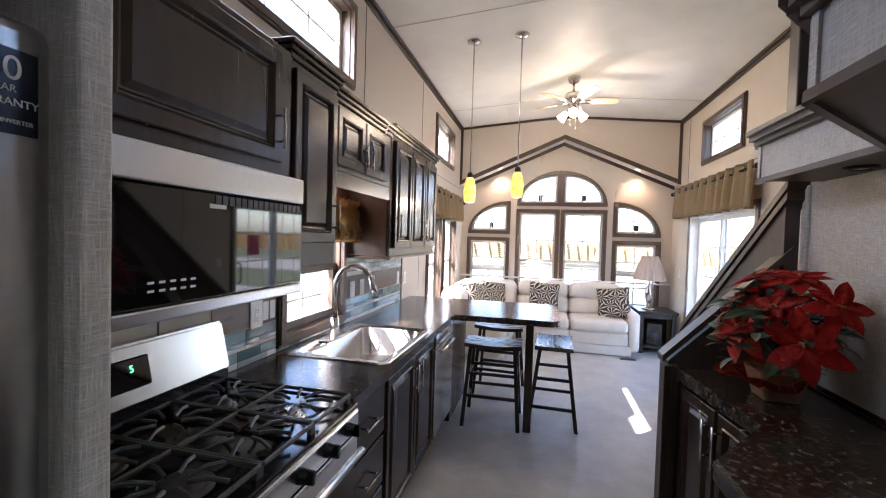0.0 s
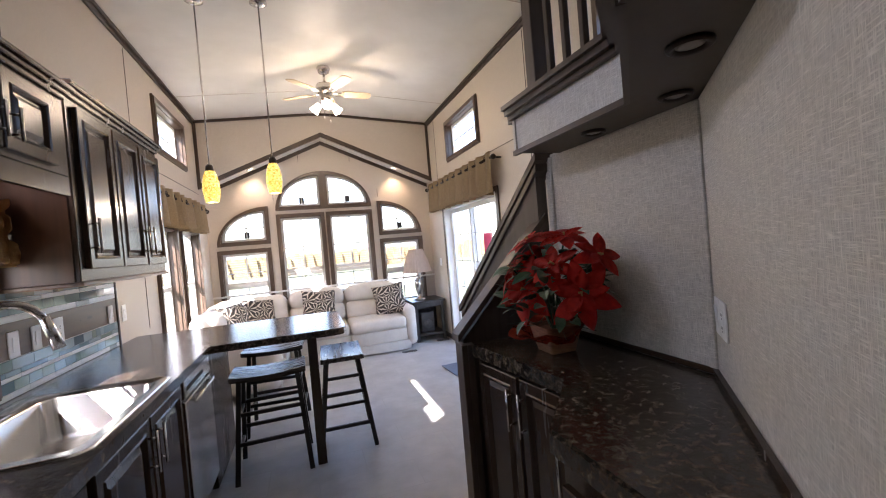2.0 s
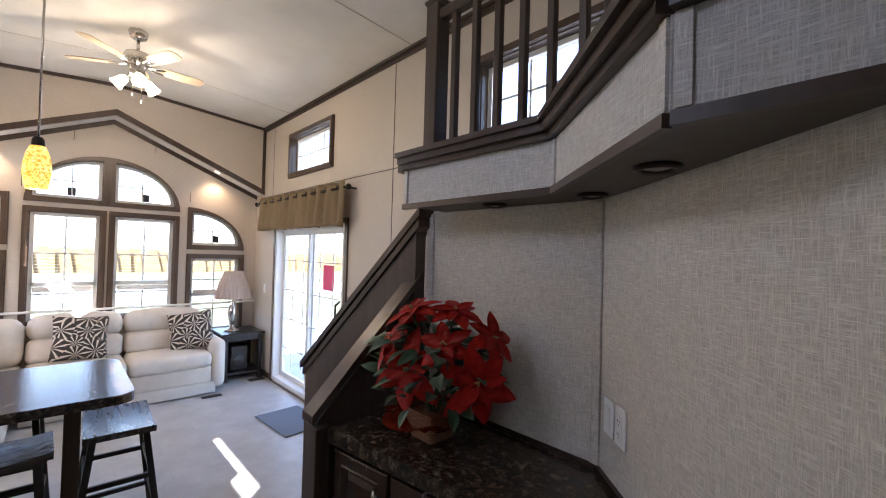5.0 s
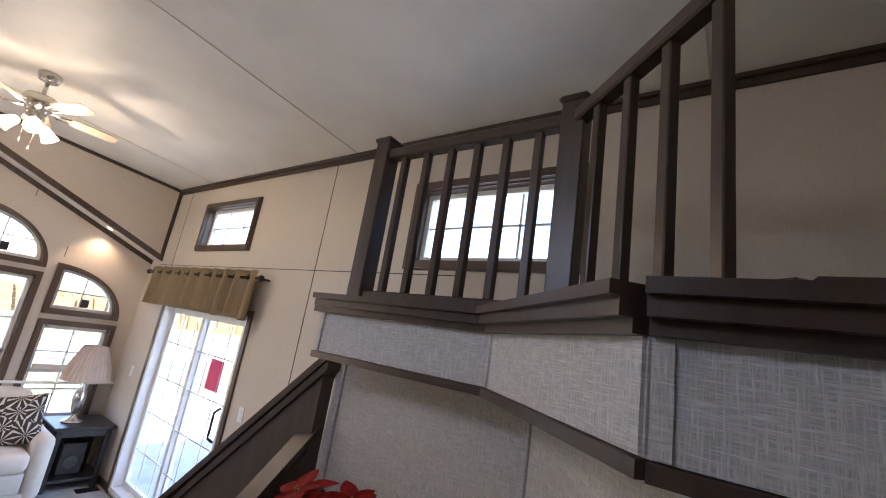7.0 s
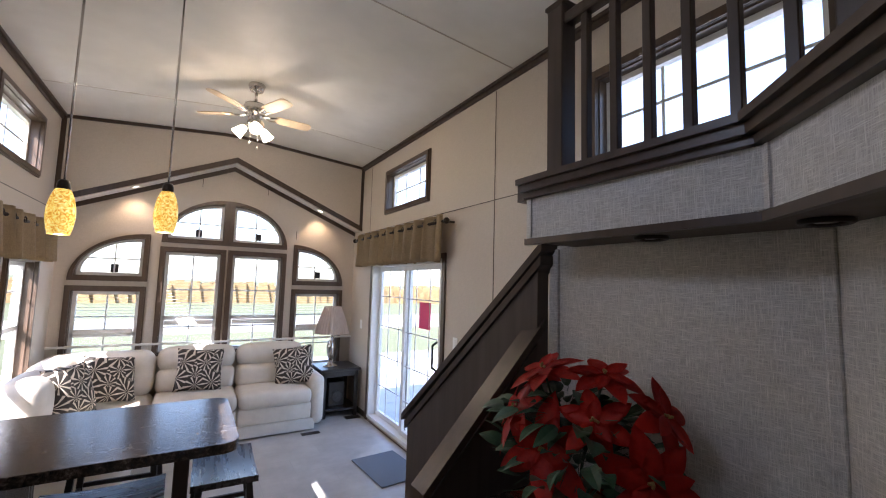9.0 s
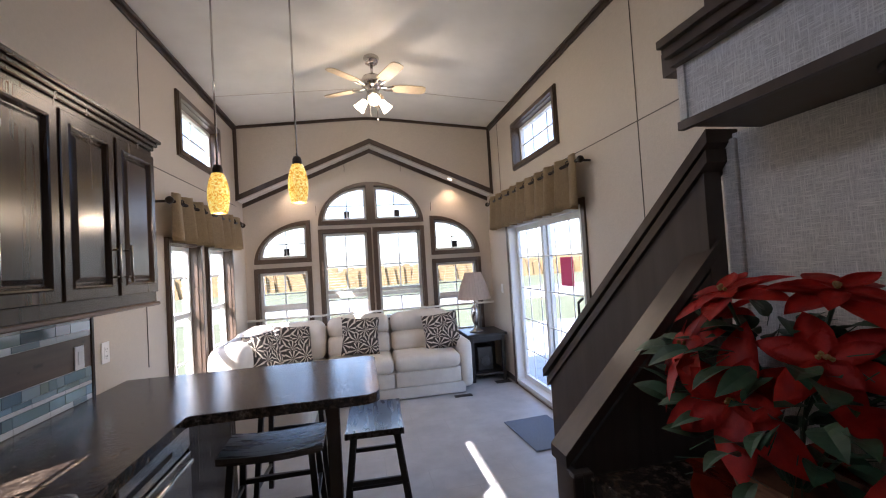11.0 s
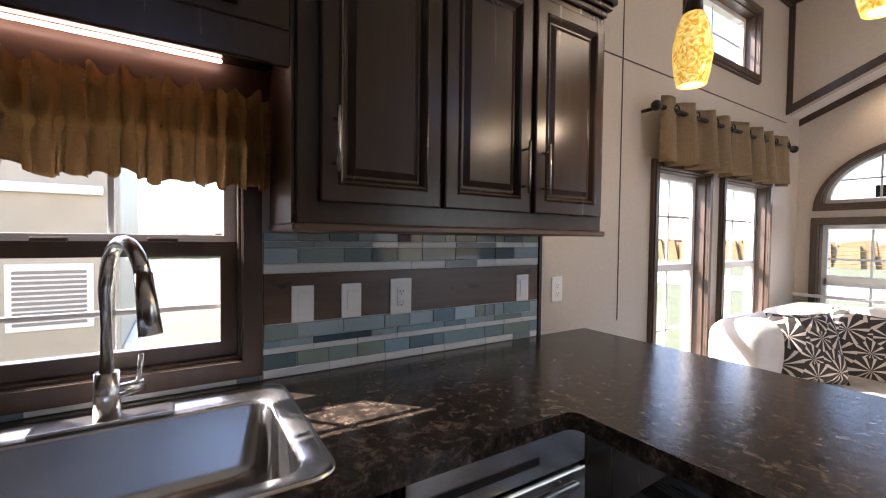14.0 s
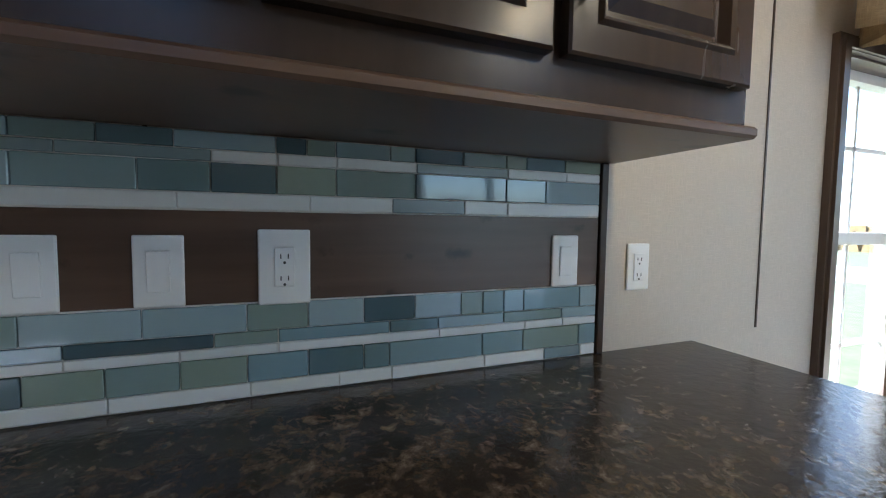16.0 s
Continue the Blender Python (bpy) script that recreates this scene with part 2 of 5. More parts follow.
_b.inputs["Mortar"].default_value = (0.42, 0.405, 0.38, 1)
link(M_FLOOR, _b.outputs[0], bsdf(M_FLOOR).inputs["Base Color"])
bump(M_FLOOR, _n.outputs[0], 0.08, 0.002)

# cushion cloth: fans of dark strokes on cream
M_PILLOW = mat("fan_pattern_cloth", (0.6, 0.52, 0.42), 0.85)
_p = coords(M_PILLOW)
_v = node(M_PILLOW, "ShaderNodeTexVoronoi", Scale=6.0)
link(M_PILLOW, _p, _v.inputs["Vector"])
_o = M_PILLOW.node_tree.nodes.new("ShaderNodeVectorMath")
_o.operation = "SUBTRACT"
link(M_PILLOW, _p, _o.inputs[0])
link(M_PILLOW, _v.outputs["Position"], _o.inputs[1])
_q = M_PILLOW.node_tree.nodes.new("ShaderNodeSeparateXYZ")
link(M_PILLOW, _o.outputs[0], _q.inputs[0])
_t = node(M_PILLOW, "ShaderNodeMath")
_t.operation = "ARCTAN2"
link(M_PILLOW, _q.outputs["X"], _t.inputs[0])
link(M_PILLOW, _q.outputs["Z"], _t.inputs[1])
_w = node(M_PILLOW, "ShaderNodeMath")
_w.operation = "MULTIPLY"
_w.inputs[1].default_value = 10.0
link(M_PILLOW, _t.outputs[0], _w.inputs[0])
_s = node(M_PILLOW, "ShaderNodeMath")
_s.operation = "SINE"
link(M_PILLOW, _w.outputs[0], _s.inputs[0])
link(M_PILLOW, ramp(M_PILLOW, _s.outputs[0], [(0.40, (0.035, 0.028, 0.022)), (0.62, (0.60, 0.52, 0.42))]), bsdf(M_PILLOW).inputs["Base Color"])

# amber art glass of the pendants
M_AMBER = mat("amber_glass", (0.85, 0.55, 0.10), 0.25)
_n = node(M_AMBER, "ShaderNodeTexNoise", Scale=38.0, Detail=4.0, Distortion=2.0)
link(M_AMBER, coords(M_AMBER), _n.inputs["Vector"])
_c = ramp(M_AMBER, _n.outputs[0], [(0.38, (0.75, 0.33, 0.03)), (0.52, (0.95, 0.66, 0.12)), (0.7, (1.0, 0.86, 0.36))])
link(M_AMBER, _c, bsdf(M_AMBER).inputs["Base Color"])
link(M_AMBER, _c, bsdf(M_AMBER).inputs["Emission Color"])
bsdf(M_AMBER).inputs["Emission Strength"].default_value = 0.15

# glass mosaic tiles: shade by each piece's own random number
def tile_mat(name, stops, rough):
    m = mat(name, (0.3, 0.4, 0.4), rough, spec=0.6)
    oi = m.node_tree.nodes.new("ShaderNodeObjectInfo")
    link(m, ramp(m, oi.outputs["Random"], stops), bsdf(m).inputs["Base Color"])
    n = node(m, "ShaderNodeTexNoise", Scale=30.0, Detail=3.0)
    link(m, coords(m), n.inputs["Vector"])
    bump(m, n.outputs[0], 0.06, 0.002)
    return m


M_TILE = tile_mat("glass_tile", [(0.0, (0.055, 0.095, 0.115)), (0.25, (0.15, 0.22, 0.24)), (0.5, (0.27, 0.33, 0.27)), (0.75, (0.22, 0.32, 0.37)), (1.0, (0.38, 0.47, 0.50))], 0.07)
M_TILEW = tile_mat("pale_tile", [(0.0, (0.68, 0.70, 0.69)), (0.75, (0.78, 0.79, 0.78)), (0.80, (0.20, 0.26, 0.28)), (1.0, (0.22, 0.28, 0.29))], 0.3)


# ---------- mesh helpers ----------
base_of = {}


def thing(name, at, label, category, group="", kind=""):
    e = new(name)
    e.location = at
    base_of[e.name] = Vector(at)
    return tagged(e, label, category, group, kind)


def part(name, bm, m, parent=None, smooth=False, label="", kind=""):
    bmesh.ops.recalc_face_normals(bm, faces=bm.faces)
    if parent:
        bmesh.ops.translate(bm, vec=-base_of[parent.name], verts=bm.verts)
    me = bpy.data.meshes.new(name)
    bm.to_mesh(me)
    bm.free()
    me.materials.append(m)
    if smooth:
        for p in me.polygons:
            p.use_smooth = True
    ob = new(name, me)
    if parent:
        ob.parent = parent
        base_of[ob.name] = base_of[parent.name]
    if label or kind:
        tagged(ob, label, kind=kind)
    return ob


def add_box(bm, a, b, bevel=0.0, seg=1, turn=None):
    """A bevelled box between two corners; turn: a matrix about its centre."""
    lo = Vector([min(p, q) for p, q in zip(a, b)])
    hi = Vector([max(p, q) for p, q in zip(a, b)])
    mid, size = (lo + hi) / 2, hi - lo
    tmp = bmesh.new()
    bmesh.ops.create_cube(tmp, size=1, matrix=Matrix.Diagonal((*size, 1)))
    if bevel:
        bmesh.ops.bevel(tmp, geom=tmp.edges[:], offset=min(bevel, min(size) * 0.49), segments=seg, profile=0.5, affect="EDGES")
    bmesh.ops.transform(tmp, matrix=Matrix.Translation(mid) @ (turn or Matrix()), verts=tmp.verts)
    merge(bm, tmp)
    return bm


def merge(bm, tmp):
    vs = {v: bm.verts.new(v.co) for v in tmp.verts}
    for f in tmp.faces:
        try:
            bm.faces.new([vs[v] for v in f.verts])
        except ValueError:
            pass
    tmp.free()


def box(name, a, b, m, parent=None, bevel=0.003, seg=1, turn=None, smooth=False, label="", kind=""):
    return part(name, add_box(bmesh.new(), a, b, bevel, seg, turn), m, parent, smooth, label, kind)


def add_rod(bm, a, b, r, r2=None, n=10):
    a, b = Vector(a), Vector(b)
    tmp = bmesh.new()
    bmesh.ops.create_cone(tmp, cap_ends=True, segments=n, radius1=r, radius2=r if r2 is None else r2, depth=(b - a).length)
    q = (b - a).to_track_quat("Z", "Y").to_matrix().to_4x4()
    bmesh.ops.transform(tmp, matrix=Matrix.Translation((a + b) / 2) @ q, verts=tmp.verts)
    merge(bm, tmp)
    return bm


def rod(name, a, b, r, m, parent=None, r2=None, n=12, smooth=True, label=""):
    return part(name, add_rod(bmesh.new(), a, b, r, r2, n), m, parent, smooth, label)


def add_lathe(bm, at, profile, n=24):
    """Turned shape: (radius, height) pairs about a vertical axis."""
    rings = []
    for r, z in profile:
        rings.append([bm.verts.new((at[0] + r * math.cos(i * math.tau / n), at[1] + r * math.sin(i * math.tau / n), at[2] + z)) for i in range(n)])
    for p, q in zip(rings, rings[1:]):
        for i in range(n):
            bm.faces.new((p[i], p[(i + 1) % n], q[(i + 1) % n], q[i]))
    for ring in (rings[0], rings[-1]):
        try:
            bm.faces.new(ring)
        except ValueError:
            pass
    return bm


def lathe(name, at, profile, m, parent=None, n=24, label=""):
    return part(name, add_lathe(bmesh.new(), at, profile, n), m, parent, True, label)


def add_tube(bm, pts, r, n=8):
    pts = [Vector(p) for p in pts]
    rings = []
    for i, p in enumerate(pts):
        d = (pts[min(i + 1, len(pts) - 1)] - pts[max(i - 1, 0)]).normalized()
        q = d.to_track_quat("Z", "Y")
        rings.append([bm.verts.new(p + q @ Vector((r * math.cos(k * math.tau / n), r * math.sin(k * math.tau / n), 0))) for k in range(n)])
    for a, b in zip(rings, rings[1:]):
        for k in range(n):
            bm.faces.new((a[k], a[(k + 1) % n], b[(k + 1) % n], b[k]))
    bm.faces.new(rings[0])
    bm.faces.new(rings[-1])
    return bm


def add_prism(bm, outline, lift):
    """Extrudes a flat outline (list of 3D points) by the vector lift."""
    lift = Vector(lift)
    lo = [bm.verts.new(p) for p in outline]
    hi = [bm.verts.new(Vector(p) + lift) for p in outline]
    n = len(lo)
    bm.faces.new(lo)
    bm.faces.new(hi)
    for i in range(n):
        bm.faces.new((lo[i], lo[(i + 1) % n], hi[(i + 1) % n], hi[i]))
    return bm


def add_ring(bm, outer, inner, to3, w0, w1):
    """Frame between two flat outlines of equal count, from depth w0 to w1."""
    n = len(outer)
    rows = [[bm.verts.new(to3(u, v, w)) for u, v in line] for line, w in ((outer, w0), (outer, w1), (inner, w1), (inner, w0))]
    for a, b in ((0, 1), (1, 2), (2, 3), (3, 0)):
        for i in range(n):
            j = (i + 1) % n
            bm.faces.new((rows[a][i], rows[a][j], rows[b][j], rows[b][i]))
    return bm


def solid_cells(xs, ys, zs, filled):
    """One watertight mesh of the filled cells of a grid."""
    bm = bmesh.new()
    cache = {}

    def vert(i, j, k):
        if (i, j, k) not in cache:
            cache[i, j, k] = bm.verts.new((xs[i], ys[j], zs[k]))
        return cache[i, j, k]

    nx, ny, nz = len(xs) - 1, len(ys) - 1, len(zs) - 1
    ok = lambda i, j, k: 0 <= i < nx and 0 <= j < ny and 0 <= k < nz and filled((xs[i] + xs[i + 1]) / 2, (ys[j] + ys[j + 1]) / 2, (zs[k] + zs[k + 1]) / 2)
    for i in range(nx):
        for j in range(ny):
            for k in range(nz):
                if not ok(i, j, k):
                    continue
                for (di, dj, dk), quad in (((-1, 0, 0), ((0, 0, 0), (0, 0, 1), (0, 1, 1), (0, 1, 0))), ((1, 0, 0), ((1, 0, 0), (1, 1, 0), (1, 1, 1), (1, 0, 1))),
                                           ((0, -1, 0), ((0, 0, 0), (1, 0, 0), (1, 0, 1), (0, 0, 1))), ((0, 1, 0), ((0, 1, 0), (0, 1, 1), (1, 1, 1), (1, 1, 0))),
                                           ((0, 0, -1), ((0, 0, 0), (0, 1, 0), (1, 1, 0), (1, 0, 0))), ((0, 0, 1), ((0, 0, 1), (1, 0, 1), (1, 1, 1), (0, 1, 1)))):
                    if not ok(i + di, j + dj, k + dk):
                        bm.faces.new([vert(i + a, j + b, k + c) for a, b, c in quad])
    return bm


def side_wall(name, x0, x1, y0, y1, z1, holes, m):
    ys = sorted({y0, y1, *[h[0] for h in holes], *[h[1] for h in holes]})
    zs = sorted({0.0, z1, *[h[2] for h in holes], *[h[3] for h in holes]})
    bm = solid_cells([x0, x1], ys, zs, lambda x, y, z: not any(h[0] < y < h[1] and h[2] < z < h[3] for h in holes))
    return tagged(part(name, bm, m), "beige woven wall panelling with thin seams", "wall", kind="structure")

# ---------- the shell ----------
W, END, DROP = 3.16, 6.64, 6.36
SIDE = 3.25


def ceil_z(x):
    k = abs(x - W / 2) / (W / 2)
    return SIDE + 0.13 * (1 - k) - 0.008 * max(0.0, 1 - k / 0.12)


LEFT_LOW = [(4.55, 5.13, 0.55, 1.77), (5.34, 6.04, 0.55, 1.77)]
LEFT_HIGH = [(1.35, 2.51, 2.56, 3.03), (4.84, 5.77, 2.54, 2.98)]
KITCHEN = (1.81, 2.435, 0.985, 1.68)
RIGHT_HIGH = [(4.52, 5.50, 2.53, 2.96), (1.47, 2.50, 2.40, 2.88)]
HALL = (-1.55, -0.45, 0.75, 1.70)
SLIDER = (4.18, 5.88, 0.03, 1.90)

tagged(box("floor", (-0.12, -2.4, -0.12), (W + 0.12, 6.76, 0.0), M_FLOOR, bevel=0), "pale grey vinyl tile floor", "floor", kind="structure")
side_wall("wall_left", -0.12, 0.0, -2.4, 6.76, 3.62, LEFT_LOW + LEFT_HIGH + [KITCHEN], M_PANEL)
side_wall("wall_right", W, W + 0.12, -2.4, 6.76, 3.62, RIGHT_HIGH + [SLIDER, HALL], M_PANEL)
tagged(box("wall_back", (0, -2.4, 0), (W, -2.3, 3.45), M_PANEL, bevel=0), "plain beige wall panelling behind the hall", "wall", kind="structure")

bm = bmesh.new()
strip = [(W * i / 24, ceil_z(W * i / 24)) for i in range(25)]
add_prism(bm, [(x, -2.3, z) for x, z in strip] + [(W, -2.3, 3.6), (0, -2.3, 3.6)], (0, DROP + 2.3, 0))
tagged(part("ceiling", bm, M_CEIL), "cream panelled vaulted ceiling", "ceiling", kind="structure")
bm = bmesh.new()
for y in (0.9, 3.2, 5.5):
    for (xa, za), (xb, zb) in zip(strip, strip[1:]):
        add_prism(bm, [(xa, y, za - 0.0035), (xb, y, zb - 0.0035), (xb, y, zb + 0.001), (xa, y, za + 0.001)], (0, 0.008, 0))
tagged(part("ceiling_seam", bm, M_PANEL), "thin seams between ceiling panels", "trim", kind="structure")

# dark trim where the walls meet the ceiling
for name, x, s in (("crown_trim_left", 0.0, 1), ("crown_trim_right", W, -1)):
    bm = bmesh.new()
    add_box(bm, (x, -2.3, SIDE - 0.055), (x + s * 0.018, DROP, SIDE + 0.003), 0.004)
    add_box(bm, (x + s * 0.018, -2.3, SIDE - 0.02), (x + s * 0.04, DROP, SIDE + 0.006), 0.004)
    tagged(part(name, bm, M_TRIM), "dark wood trim along the ceiling edge", "trim", kind="structure")

# gable drop face with a pitched soffit before the window wall
SPRING, PEAK = 2.37, 3.05
bm = bmesh.new()
add_prism(bm, [(0, DROP, SPRING), (W / 2, DROP, PEAK), (W, DROP, SPRING), (W, DROP, SIDE)] + [(x, DROP, z) for x, z in reversed(strip[1:-1])] + [(0, DROP, SIDE)], (0, 0.09, 0))
tagged(part("wall_gable", bm, M_PANEL), "beige gable panel above the living area", "wall", kind="structure")
bm = bmesh.new()
for xa, za, xb, zb in ((0, SPRING, W / 2, PEAK), (W / 2, PEAK, W, SPRING)):
    add_prism(bm, [(xa, DROP + 0.09, za), (xb, DROP + 0.09, zb), (xb, DROP + 0.09, zb + 0.06), (xa, DROP + 0.09, za + 0.06)], (0, END - DROP - 0.09, 0))
tagged(part("soffit", bm, M_SOFF), "white pitched soffit over the window wall", "soffit", kind="structure")
bm = bmesh.new()
for xa, za, xb, zb in ((0, SPRING, W / 2, PEAK), (W / 2, PEAK, W, SPRING)):
    add_prism(bm, [(xa, DROP - 0.016, za - 0.012), (xb, DROP - 0.016, zb - 0.012), (xb, DROP - 0.016, zb + 0.05), (xa, DROP - 0.016, za + 0.05)], (0, 0.016, 0))
    add_prism(bm, [(xa, END - 0.014, za - 0.055), (xb, END - 0.014, zb - 0.055), (xb, END - 0.014, zb - 0.001), (xa, END - 0.014, za - 0.001)], (0, 0.014, 0))
for (xa, za), (xb, zb) in zip(strip, strip[1:]):
    add_prism(bm, [(xa, DROP - 0.016, za - 0.035), (xb, DROP - 0.016, zb - 0.035), (xb, DROP - 0.016, zb - 0.001), (xa, DROP - 0.016, za - 0.001)], (0, 0.016, 0))
for xa, xb in ((0.0, 0.04), (W - 0.04, W)):
    add_box(bm, (xa, DROP - 0.014, SPRING), (xb, DROP, SIDE), 0.003)
tagged(part("gable_trim", bm, M_TRIM), "dark wood trim outlining the gable", "trim", kind="structure")

# ---------- windows ----------
Z3 = lambda u, v, w: (u, END - w, v)
XL = lambda u, v, w: (w, u, v)
XR = lambda u, v, w: (W - w, u, v)


def rect(a, b, c, d, k=0.0):
    return [(a + k, c + k), (b - k, c + k), (b - k, d - k), (a + k, d - k)]


def quarter(a, b, c, d, k=0.0, flip=False, n=14):
    """Quarter-ellipse outline; its tall side at b, or at a when flipped."""
    cx, rx, ry = b - k, b - a - 2 * k, d - c - 2 * k
    pts = [(cx, c + k)] + [(cx - rx * math.sin(i * math.pi / 2 / n), c + k + ry * math.cos(i * math.pi / 2 / n)) for i in range(n + 1)]
    return [(a + b - u, v) for u, v in pts] if flip else pts


def fill_flat(bm, line, to3, w):
    bm.faces.new([bm.verts.new(to3(u, v, w)) for u, v in line])


def window(name, to3, shape, box4, trim, bars, label, hung=False, deep=0.09, blind=0.0, m_case=None, shade=False):
    a, b, c, d = box4
    at = Vector(to3((a + b) / 2, c, 0))
    w = thing(name, at, label, "window", kind="structure")
    case = m_case or M_CASE
    part("casing", add_ring(add_ring(bmesh.new(), shape(a, b, c, d, -trim), shape(a, b, c, d, 0.004), to3, 0.0, 0.02), shape(a, b, c, d, -trim + 0.012), shape(a, b, c, d, 0.002), to3, 0.0, 0.03), case, w)
    part("jamb", add_ring(bmesh.new(), shape(a, b, c, d, 0.0), shape(a, b, c, d, 0.012), to3, -deep, 0.001), case, w)
    part("frame", add_ring(bmesh.new(), shape(a, b, c, d, 0.012), shape(a, b, c, d, 0.045), to3, -deep - 0.015, -deep + 0.03), M_WHITE, w, label="white vinyl sash")
    bm = bmesh.new()
    fill_flat(bm, shape(a, b, c, d, 0.04), to3, -deep)
    g = part("pane", bm, M_GLASS, w)
    g.visible_shadow = False
    bm = bmesh.new()

    def bar(u0, v0, u1, v1, t=0.008, w0=0.004, w1=0.014):
        pts = [to3(u0 - t if u0 == u1 else u0, v0 - t if v0 == v1 else v0, -deep + w0), to3(u1 + t if u0 == u1 else u1, v1 + t if v0 == v1 else v1, -deep + w1)]
        add_box(bm, pts[0], pts[1], 0.002)

    for f in bars[0]:
        u = a + (b - a) * f
        top = d - 0.05
        if shape is quarter:
            continue
        bar(u, c + 0.045, u, top)
    for f in bars[1]:
        v = c + (d - c) * f
        bar(a + 0.045, v, b - 0.045, v)
    if hung:
        v = c + (d - c) * hung
        bar(a + 0.02, v, b - 0.02, v, 0.022, -0.01, 0.03)
    if len(bm.verts):
        part("muntin", bm, M_WHITE, w)
    else:
        bm.free()
    if blind:
        bm = bmesh.new()
        n = int((d - blind - 0.05) / 0.034)
        for i in range(n):
            v = d - 0.05 - i * 0.034
            p0, p1 = to3(a + 0.05, v, -0.055), to3(b - 0.05, v + 0.0022, -0.030)
            add_box(bm, p0, p1, 0)
        add_box(bm, to3(a + 0.05, d - 0.045, -0.065), to3(b - 0.05, d - 0.012, -0.02), 0.003)
        add_box(bm, to3(a + 0.05, blind - 0.055, -0.062), to3(b - 0.05, blind, -0.024), 0.006)
        part("blind", bm, M_SHADE_W, w, label="white slatted blind half lowered")
    return w


M_SHADE_W = noisy(mat("blind_white", (0.78, 0.76, 0.72), 0.55), (0.78, 0.76, 0.72), (0.72, 0.70, 0.66), 8)
half_arch_l = lambda a, b, c, d, k=0.0: quarter(a, b, c, d, k)
half_arch_r = lambda a, b, c, d, k=0.0: quarter(a, b, c, d, k, True)
T = 0.045
END_RECTS = [(0.145, 0.742, 0.55, 1.505), (0.928, 1.505, 0.80, 1.965), (1.615, 2.205, 0.80, 1.965), (2.38, 2.967, 0.55, 1.505)]
END_ARCH = [((0.152, 0.745, 1.65, 2.09), half_arch_l), ((0.932, 1.515, 2.105, 2.565), half_arch_l), ((1.605, 2.205, 2.105, 2.565), half_arch_r), ((2.38, 2.96, 1.65, 2.09), half_arch_r)]

bm = bmesh.new()


def loop(line):
    vs = [bm.verts.new((u, END, v)) for u, v in line]
    return [bm.edges.new((vs[i], vs[(i + 1) % len(vs)])) for i in range(len(vs))]


edges = loop([(-0.0, 0.0), (W, 0.0), (W, 3.3), (0.0, 3.3)])
for r in END_RECTS:
    edges += loop(rect(*r))
for r, s in END_ARCH:
    edges += loop(s(*r))
bmesh.ops.triangle_fill(bm, edges=edges, use_beauty=True)
ext = bmesh.ops.extrude_face_region(bm, geom=bm.faces[:])
bmesh.ops.translate(bm, vec=(0, 0.12, 0), verts=[g for g in ext["geom"] if isinstance(g, bmesh.types.BMVert)])
tagged(part("wall_end", bm, M_PANEL), "beige window wall with arched openings", "wall", kind="structure")

for i, r in enumerate(END_RECTS):
    tall = i in (1, 2)
    window("window_end", Z3, rect, r, T, ([0.5], [0.25, 0.62] if tall else [0.3, 0.7]), "brown-cased window with white blind half lowered", hung=0.34 if tall else 0.5, blind=1.17 if tall else 1.09)
for r, s in END_ARCH:
    w = window("window_arch", Z3, s, r, T, ([], []), "arched transom window with dark brown casing")
    a, b, c, d = r
    bm = bmesh.new()
    flip = s is half_arch_r
    u = b - (b - a) * 0.45 if not flip else a + (b - a) * 0.45
    v = c + (d - c) * 0.45
    hv = c + (d - c) * math.sqrt(1 - 0.45 ** 2)
    hu = (b - a) * math.sqrt(1 - 0.45 ** 2)
    add_box(bm, Z3(u - 0.007, c + 0.04, -0.086), Z3(u + 0.007, hv - 0.03, -0.076), 0.002)
    add_box(bm, Z3(b - hu + 0.03 if not flip else a + 0.04, v - 0.007, -0.086), Z3(b - 0.04 if not flip else a + hu - 0.03, v + 0.007, -0.076), 0.002)
    part("muntin", bm, M_WHITE, w)
    su = b - 0.30 if not flip else a + 0.27
    tagged(box("window_sticker", Z3(su, c + 0.05, -0.0865), Z3(su + 0.07, c + 0.14, -0.0845), M_SLOT, w, bevel=0), "small printed sticker on the glass")

for r in LEFT_LOW:
    window("window_left", XL, rect, r, 0.04, ([0.5], [0.2, 0.78]), "brown-cased double-hung side window", hung=0.52)
for r in LEFT_HIGH:
    window("window_high_left", XL, rect, r, 0.05, ([0.33, 0.67] if r[0] < 3 else [0.5], [0.5]), "high clerestory window with brown casing")
for r in RIGHT_HIGH:
    window("window_high_right", XR, rect, r, 0.05, ([0.33, 0.67], [0.5]), "high clerestory window with brown casing")
window("window_hall", XR, rect, HALL, 0.05, ([0.33, 0.67], [0.5]), "brown-cased hall window facing the refrigerator")
kw = window("window_kitchen", XL, rect, KITCHEN, 0.05, ([0.5], [0.22, 0.85]), "brown-framed kitchen window over the sink", hung=0.5)
low = (KITCHEN[0] + 0.014, KITCHEN[1] - 0.014, KITCHEN[2] + 0.014, 1.335)
part("lower_sash", add_ring(bmesh.new(), rect(*low), rect(*low, 0.042), XL, -0.055, -0.022), M_CASE, kw, label="brown lower sash")
bm = bmesh.new()
for y in (2.01, 2.24):
    add_box(bm, (-0.028, y - 0.035, 1.332), (-0.012, y + 0.035, 1.346), 0.004)
part("sash_lock", bm, M_CASE, kw)

